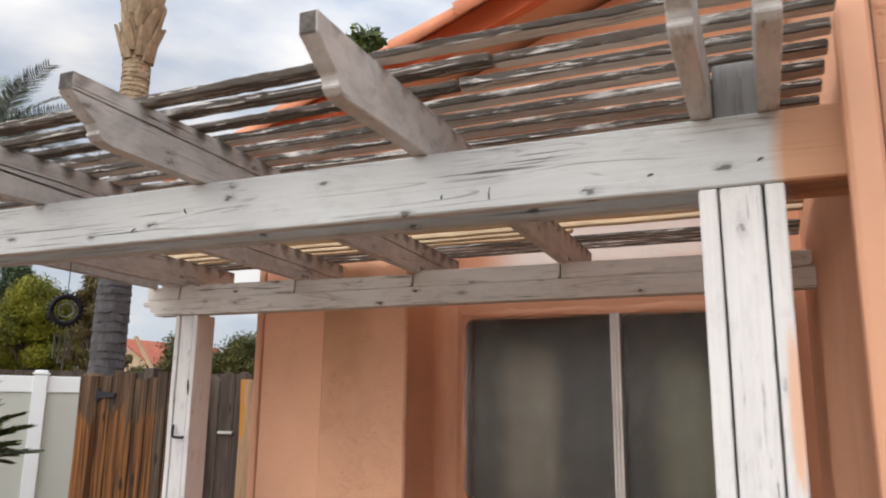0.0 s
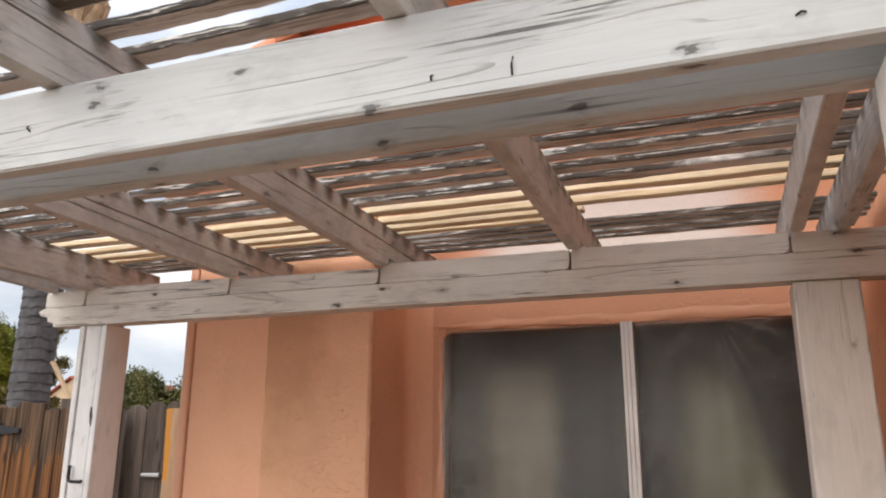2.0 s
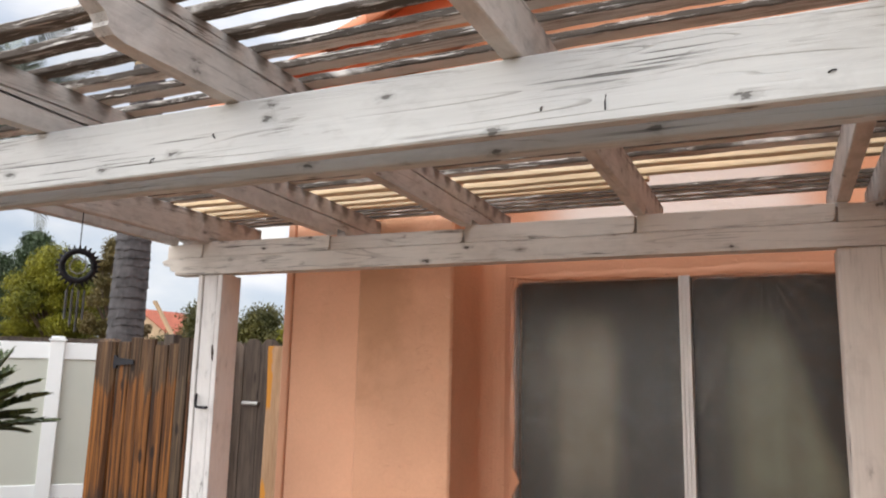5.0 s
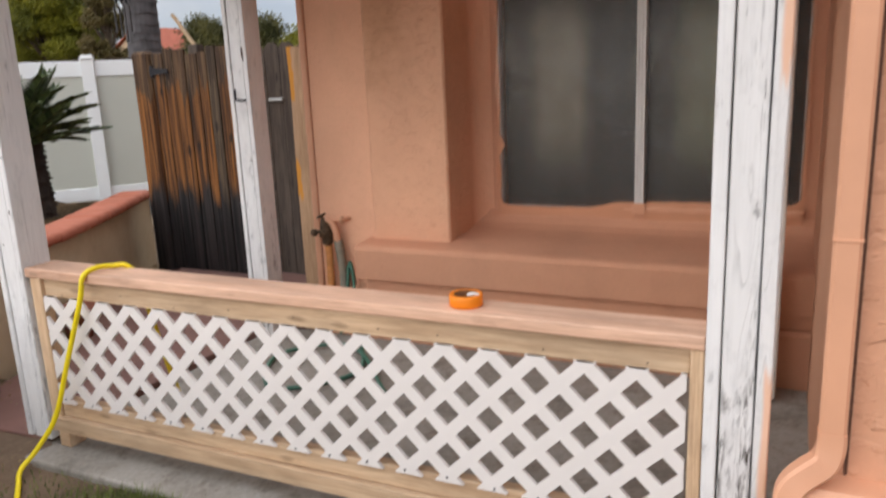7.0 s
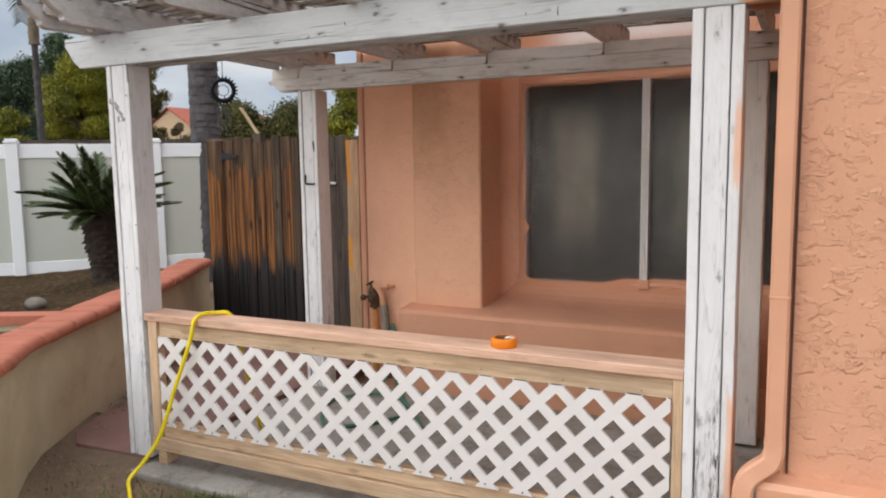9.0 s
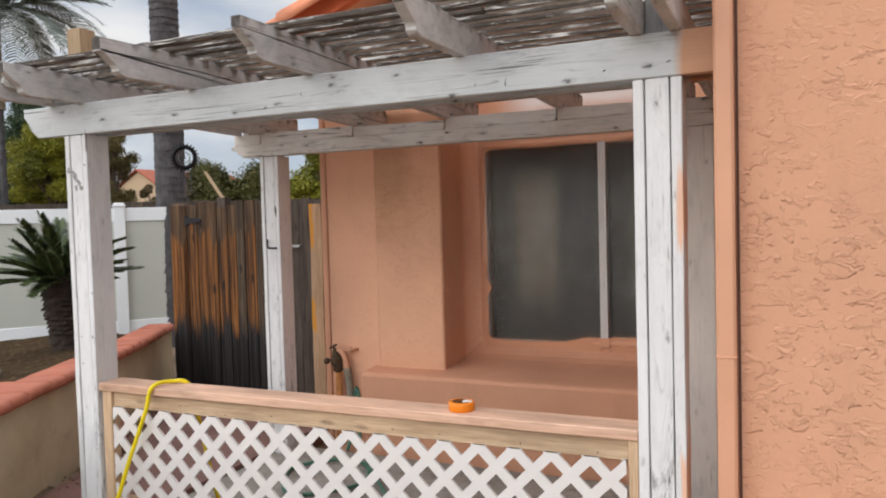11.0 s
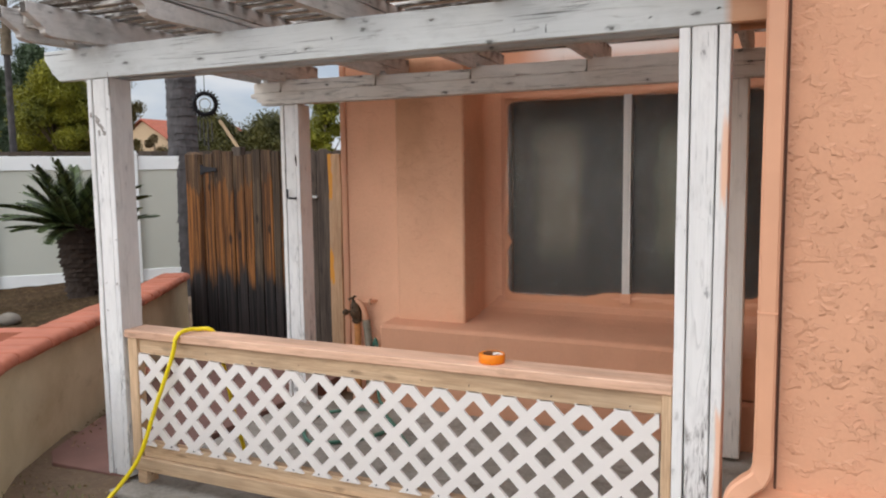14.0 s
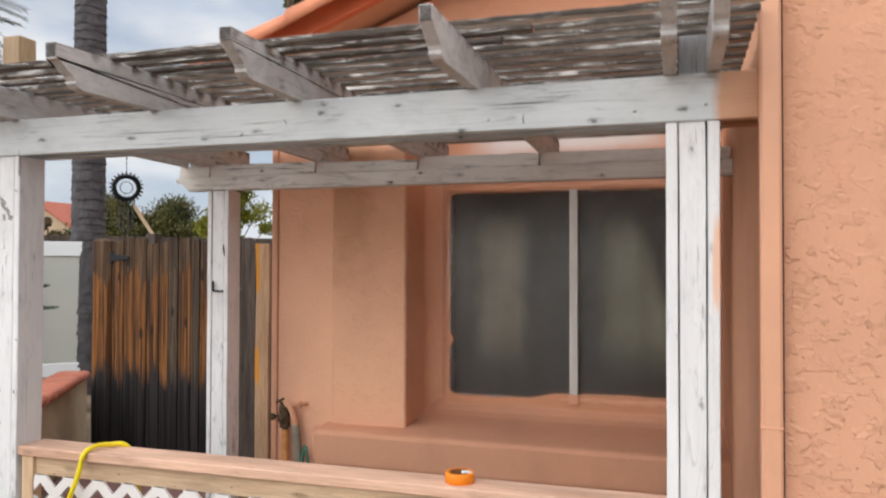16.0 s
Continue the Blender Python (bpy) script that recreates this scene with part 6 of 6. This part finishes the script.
# sago palm in the planter
sago = thing("sago_palm", "dark green sago palm with a shaggy trunk in the planter", "palm", (-5.6, 3.8, 0.2))
sago_trunk = shingled_trunk((-5.60, 3.8, 0.16), 0.86, 0.135, 0.165, 0.04, 0.18, 0.14, 3, 22)
for v in sago_trunk.verts:
    v.co.x -= 0.14 * (v.co.z - 0.16)
part("trunk", sago_trunk, BARK_DARK, sago)
sago_meshes = [mesh_of("frond", frond_bm(0.70, d, 58, 0.115, 0.0125, 0.55, k), LEAF_SAGO) for k, d in enumerate((0.04, 0.14, 0.26, 0.36))]
frond_crown(sago, Vector((-5.72, 3.8, 0.96)), 56, sago_meshes, -4, 58, random.Random(4), (0.8, 1.08))

# tall palm behind the gate
palm = thing("palm_tree", "tall palm with slate grey collars and tan upper boots", "palm", (-6.45, 6.0, 0.1))
part("trunk", shingled_trunk((-6.45, 6.0, 0.0), 4.6, 0.187, 0.167, 0.095, 0.04, 0.022, 5, 22), BARK_GREY, palm, "grey collared trunk", smooth=False)
part("upper_trunk", merge(shingled_trunk((-6.45, 6.0, 4.55), 0.95, 0.155, 0.15, 0.05, 0.05, 0.04, 6, 18), tube([(-6.45, 6.0, 5.4), (-6.45, 6.0, 7.2)], 0.16, 14)), BARK_TAN, palm, "tan ringed trunk")


def leaf_boots(at, z0, z1, r0, r1, count, seed):
    """Old split leaf bases standing up round a palm trunk in a spiral."""
    rng = random.Random(seed)
    for k in range(count):
        bm = bmesh.new()
        u = k / (count - 1)
        a = k * 2.39996 + rng.uniform(-0.12, 0.12)
        z, r = z0 + (z1 - z0) * u, r0 + (r1 - r0) * u
        l, w, t = rng.uniform(0.24, 0.4), rng.uniform(0.09, 0.14), rng.uniform(0.02, 0.035)
        out, side = Vector((math.cos(a), math.sin(a), 0)), Vector((-math.sin(a), math.cos(a), 0))
        up = (Vector((0, 0, 1)) + out * rng.uniform(0.1, 0.32) + side * rng.uniform(-0.28, 0.28)).normalized()
        base = Vector(at) + Vector((0, 0, z)) + out * (r - t)
        rings = []
        for q, f in ((0.0, 1.0), (0.45, 0.85), (0.8, 0.6), (1.0, rng.uniform(0.2, 0.5))):
            c = base + up * l * q
            hw = w / 2 * f
            rings.append([bm.verts.new(c + side * hw * sx + out * (t * (1.0 if so else 0.0) + (0.012 if so and not sx else 0.0))) for sx, so in ((-1, 0), (-1, 1), (0, 1), (1, 1), (1, 0))])
        for p, q in zip(rings, rings[1:]):
            for i in range(5):
                bm.faces.new((p[i], p[(i + 1) % 5], q[(i + 1) % 5], q[i]))
        bm.faces.new(rings[-1])
        yield bm


for boot in leaf_boots((-6.45, 6.0, 0.0), 5.28, 7.0, 0.165, 0.24, 150, 7):
    part("leaf_boot", boot, BARK_TAN, palm, "tan split leaf boot")

# feather palm farther off
fpalm = thing("feather_palm", "grey-green feather palm beyond the white fence", "palm", (-14.62, 9.7, -0.1))
part("trunk", shingled_trunk((-14.62, 9.7, -0.1), 4.2, 0.075, 0.062, 0.25, 0.03, 0.04, 9, 12), BARK_GREY, fpalm, "dark grey slender trunk")
part("upper_trunk", merge(shingled_trunk((-14.62, 9.7, 4.05), 0.45, 0.10, 0.10, 0.07, 0.14, 0.12, 10, 12), shingled_trunk((-14.62, 9.7, 4.5), 1.7, 0.065, 0.085, 0.15, 0.05, 0.06, 11, 12)), BARK_PALE, fpalm, "pale tan upper trunk with a collar of fibre")
fp_meshes = [mesh_of("frond", frond_bm(2.3, d, 46, 0.42, 0.03, 0.2, 20 + k), LEAF_SILVER) for k, d in enumerate((0.35, 0.6, 0.9))]
frond_crown(fpalm, Vector((-14.3, 9.7, 6.15)), 56, fp_meshes, -25, 75, random.Random(8))

tree("broad_tree", "lime green broadleaf tree beyond the white fence", (-44.8, 35.1, -0.2), 9.0, 3.0, 0.3, LEAF_LIME, 170000, 0.075, 11, 0.12, 60, loose=0.2)
tree("broad_tree", "lime green shrubby tree beyond the white fence", (-52.3, 34.7, -0.2), 5.6, 2.04, 0.22, LEAF_LIME, 70000, 0.075, 12, 0.12, 38, loose=0.2)
tree("dry_tree", "sparse olive and brown half-dry tree behind the fence", (-39.3, 35.1, -0.2), 9.6, 1.58, 0.22, LEAF_OLIVE, 42000, 0.08, 13, 0.25, 60)
tree("dry_shrub", "ochre dry shrub before the far house", (-55.6, 54.3, -0.2), 6.0, 1.32, 0.12, LEAF_DRY, 9000, 0.12, 14, 0.1, 24, category="shrub")
for k, (x, y, h, s) in enumerate(((-59.7, 44.7, 12.8, 3.0), (-65.7, 45.2, 11.3, 4.08), (-72.9, 45.7, 11.6, 4.32), (-54.9, 44.7, 10.4, 3.36), (-59.2, 30.3, 11.1, 3.6))):
    tree("pine_tree", "dense dark green conifer on the skyline", (x, y, -0.2), h, s, 0.4, LEAF_DARK, 80000, 0.12, 30 + k, 0.2, 60, 1.0, "skyline conifers", loose=0.25)
for k, (x, y, h, s) in enumerate(((-31.6, 35.6, 5.3, 3.12), (-29.0, 37.3, 4.8, 2.88), (-33.2, 37.5, 4.8, 2.4))):
    tree("hedge_shrub", "dense green clipped shrub behind the gate", (x, y, -0.2), h, s, 0.16, LEAF_HEDGE, 52000, 0.08, 50 + k, 0.06, 50, 1.0, "hedge behind the gate", "shrub", loose=0.25)
tree("small_tree", "yellow-green bushy tree by the house corner", (-20.6, 30.8, -0.2), 5.4, 1.92, 0.14, LEAF_LIME, 26000, 0.08, 61, 0.08, 40, loose=0.25)
tree("tall_tree", "tall dark green tree rising behind the roof", (-12.3, 21.3, -0.2), 14.2, 2.3, 0.3, LEAF_GREEN, 9000, 0.2, 71, 0.5, 26, 0.5)


# ---- houses beyond ----
def far_house(at, w, d, h, rise, turn, label):
    hs = thing("far_house", label, "house", at)
    m = Matrix.Translation(at) @ Euler((0, 0, turn)).to_matrix().to_4x4()
    part("wall", merge(box(-w / 2, w / 2, -d / 2, d / 2, 0, h), prism([(-w / 2, h), (w / 2, h), (0, h + rise)], -d / 2, d / 2, "y")), plain("tan_stucco", srgb(196, 170, 138), 0.9), hs, m=m)
    a = math.atan2(rise, w / 2)
    for s in (-1, 1):
        q = [(0, h + rise + 0.12), (s * (w / 2 + 0.4), h - 0.4 * math.tan(a) + 0.12), (s * (w / 2 + 0.4), h - 0.4 * math.tan(a) + 0.26), (0, h + rise + 0.28)]
        part("roof_slope", prism(q, -d / 2 - 0.4, d / 2 + 0.4, "y"), plain("red_far_tile", srgb(164, 90, 68), 0.85, spread=0.25, scale=3), hs, "red tile roof", m)
    win = part("window", box(-0.5, 0.5, -d / 2 - 0.05, -d / 2 - 0.01, h * 0.45, h * 0.8, 0.01), VINYL, hs, "", m)
    part("pane", box(-0.44, 0.44, -d / 2 - 0.06, -d / 2 - 0.052, h * 0.47, h * 0.78), plain("dark_far_pane", srgb(60, 62, 66), 0.2), win, "", m)


far_house((-69.3, 74.3, -0.2), 14.4, 16.0, 4.2, 4.2, radians(-1.0), "tan house with a red tile roof beyond the trees")
far_house((-76.0, 83.1, -0.2), 21.0, 16.0, 4.2, 3.1, radians(-20), "low tan house with a red tile roof farther off")

# a dark board fence along the back of the lots
back_fence = thing("board_fence", "dark brown board fence beyond the gardens", "fence", (-12, 10.5, -0.2))
for k in range(72):
    s = k / 71
    p = Vector((-17.5, 6.6, 0)).lerp(Vector((-6.34, 16.2, 0)), s)
    m = Matrix.Translation((p.x, p.y, 0.89)) @ Euler((0, 0, math.atan2(8.0, 9.3))).to_matrix().to_4x4() @ AXES["z"].to_4x4()
    part("board", worn_box(2.28 + RNG.uniform(-0.02, 0.02), 0.2, 0.02, 0.003, 1), OLD_FENCE, back_fence, m=m)

# ---- loose ground cover ----
rng = np.random.default_rng(5)
blades, faces = [], []


def blade(x, y, h, a, w=0.003):
    i = len(blades)
    dx, dy = math.cos(a), math.sin(a)
    ln = h * rng.uniform(0.2, 0.8)
    z = ground_z(x, y) - 0.004
    blades.extend([(x - dy * w, y + dx * w, z), (x + dy * w, y - dx * w, z), (x + dx * ln, y + dy * ln, z + h)])
    faces.append((i, i + 1, i + 2))


for cx, cy, r, q, n in ((-2.0, 1.41, 0.13, 0.05, 1500), (-1.72, 1.43, 0.14, 0.03, 700), (-1.45, 1.44, 0.2, 0.03, 500), (-2.25, 1.36, 0.16, 0.06, 350), (-1.0, 1.42, 0.25, 0.04, 500),
                        (-2.1, 1.15, 0.4, 0.16, 900), (-0.6, 1.35, 0.3, 0.08, 500), (-2.75, 1.25, 0.2, 0.1, 140), (-3.0, 1.6, 0.25, 0.2, 80)):
    for _ in range(n):
        y = cy + rng.normal() * q
        if y < 1.468:
            blade(cx + rng.normal() * r, y, rng.uniform(0.012, 0.045) * (1.0 + (0.8 if n > 1000 else 0.0) * rng.random()), rng.uniform(0, math.tau))
gme = bpy.data.meshes.new("grass")
gme.from_pydata(blades, [], faces)
gme.materials.append(GRASS_M)
tagged(put("grass", gme), "thin weedy grass tufts along the patio edge", "grass", kind="stuff")
spots = [(x, y) for x, y in zip(rng.uniform(-3.3, -0.3, 1500), rng.uniform(0.3, 1.46, 1500))]
for k in range(500):
    p = GW[int(rng.integers(0, 24))].lerp(GW[int(rng.integers(12, 24))], rng.random() * 0.1)
    spots.append((p.x + 0.05 + abs(rng.normal()) * 0.09, p.y + rng.normal() * 0.05))
cents = np.array([(x, y, max(ground_z(x, y), -0.056 if y > 1.79 else -9.0) + 0.005) for x, y in spots])
lit = put("leaf_litter", leaves_mesh("leaf_litter", cents, 0.009, LEAF_DRY, rng, 0.9))
tagged(lit, "scattered dry leaves and chips on the dirt", "leaf litter", kind="stuff")
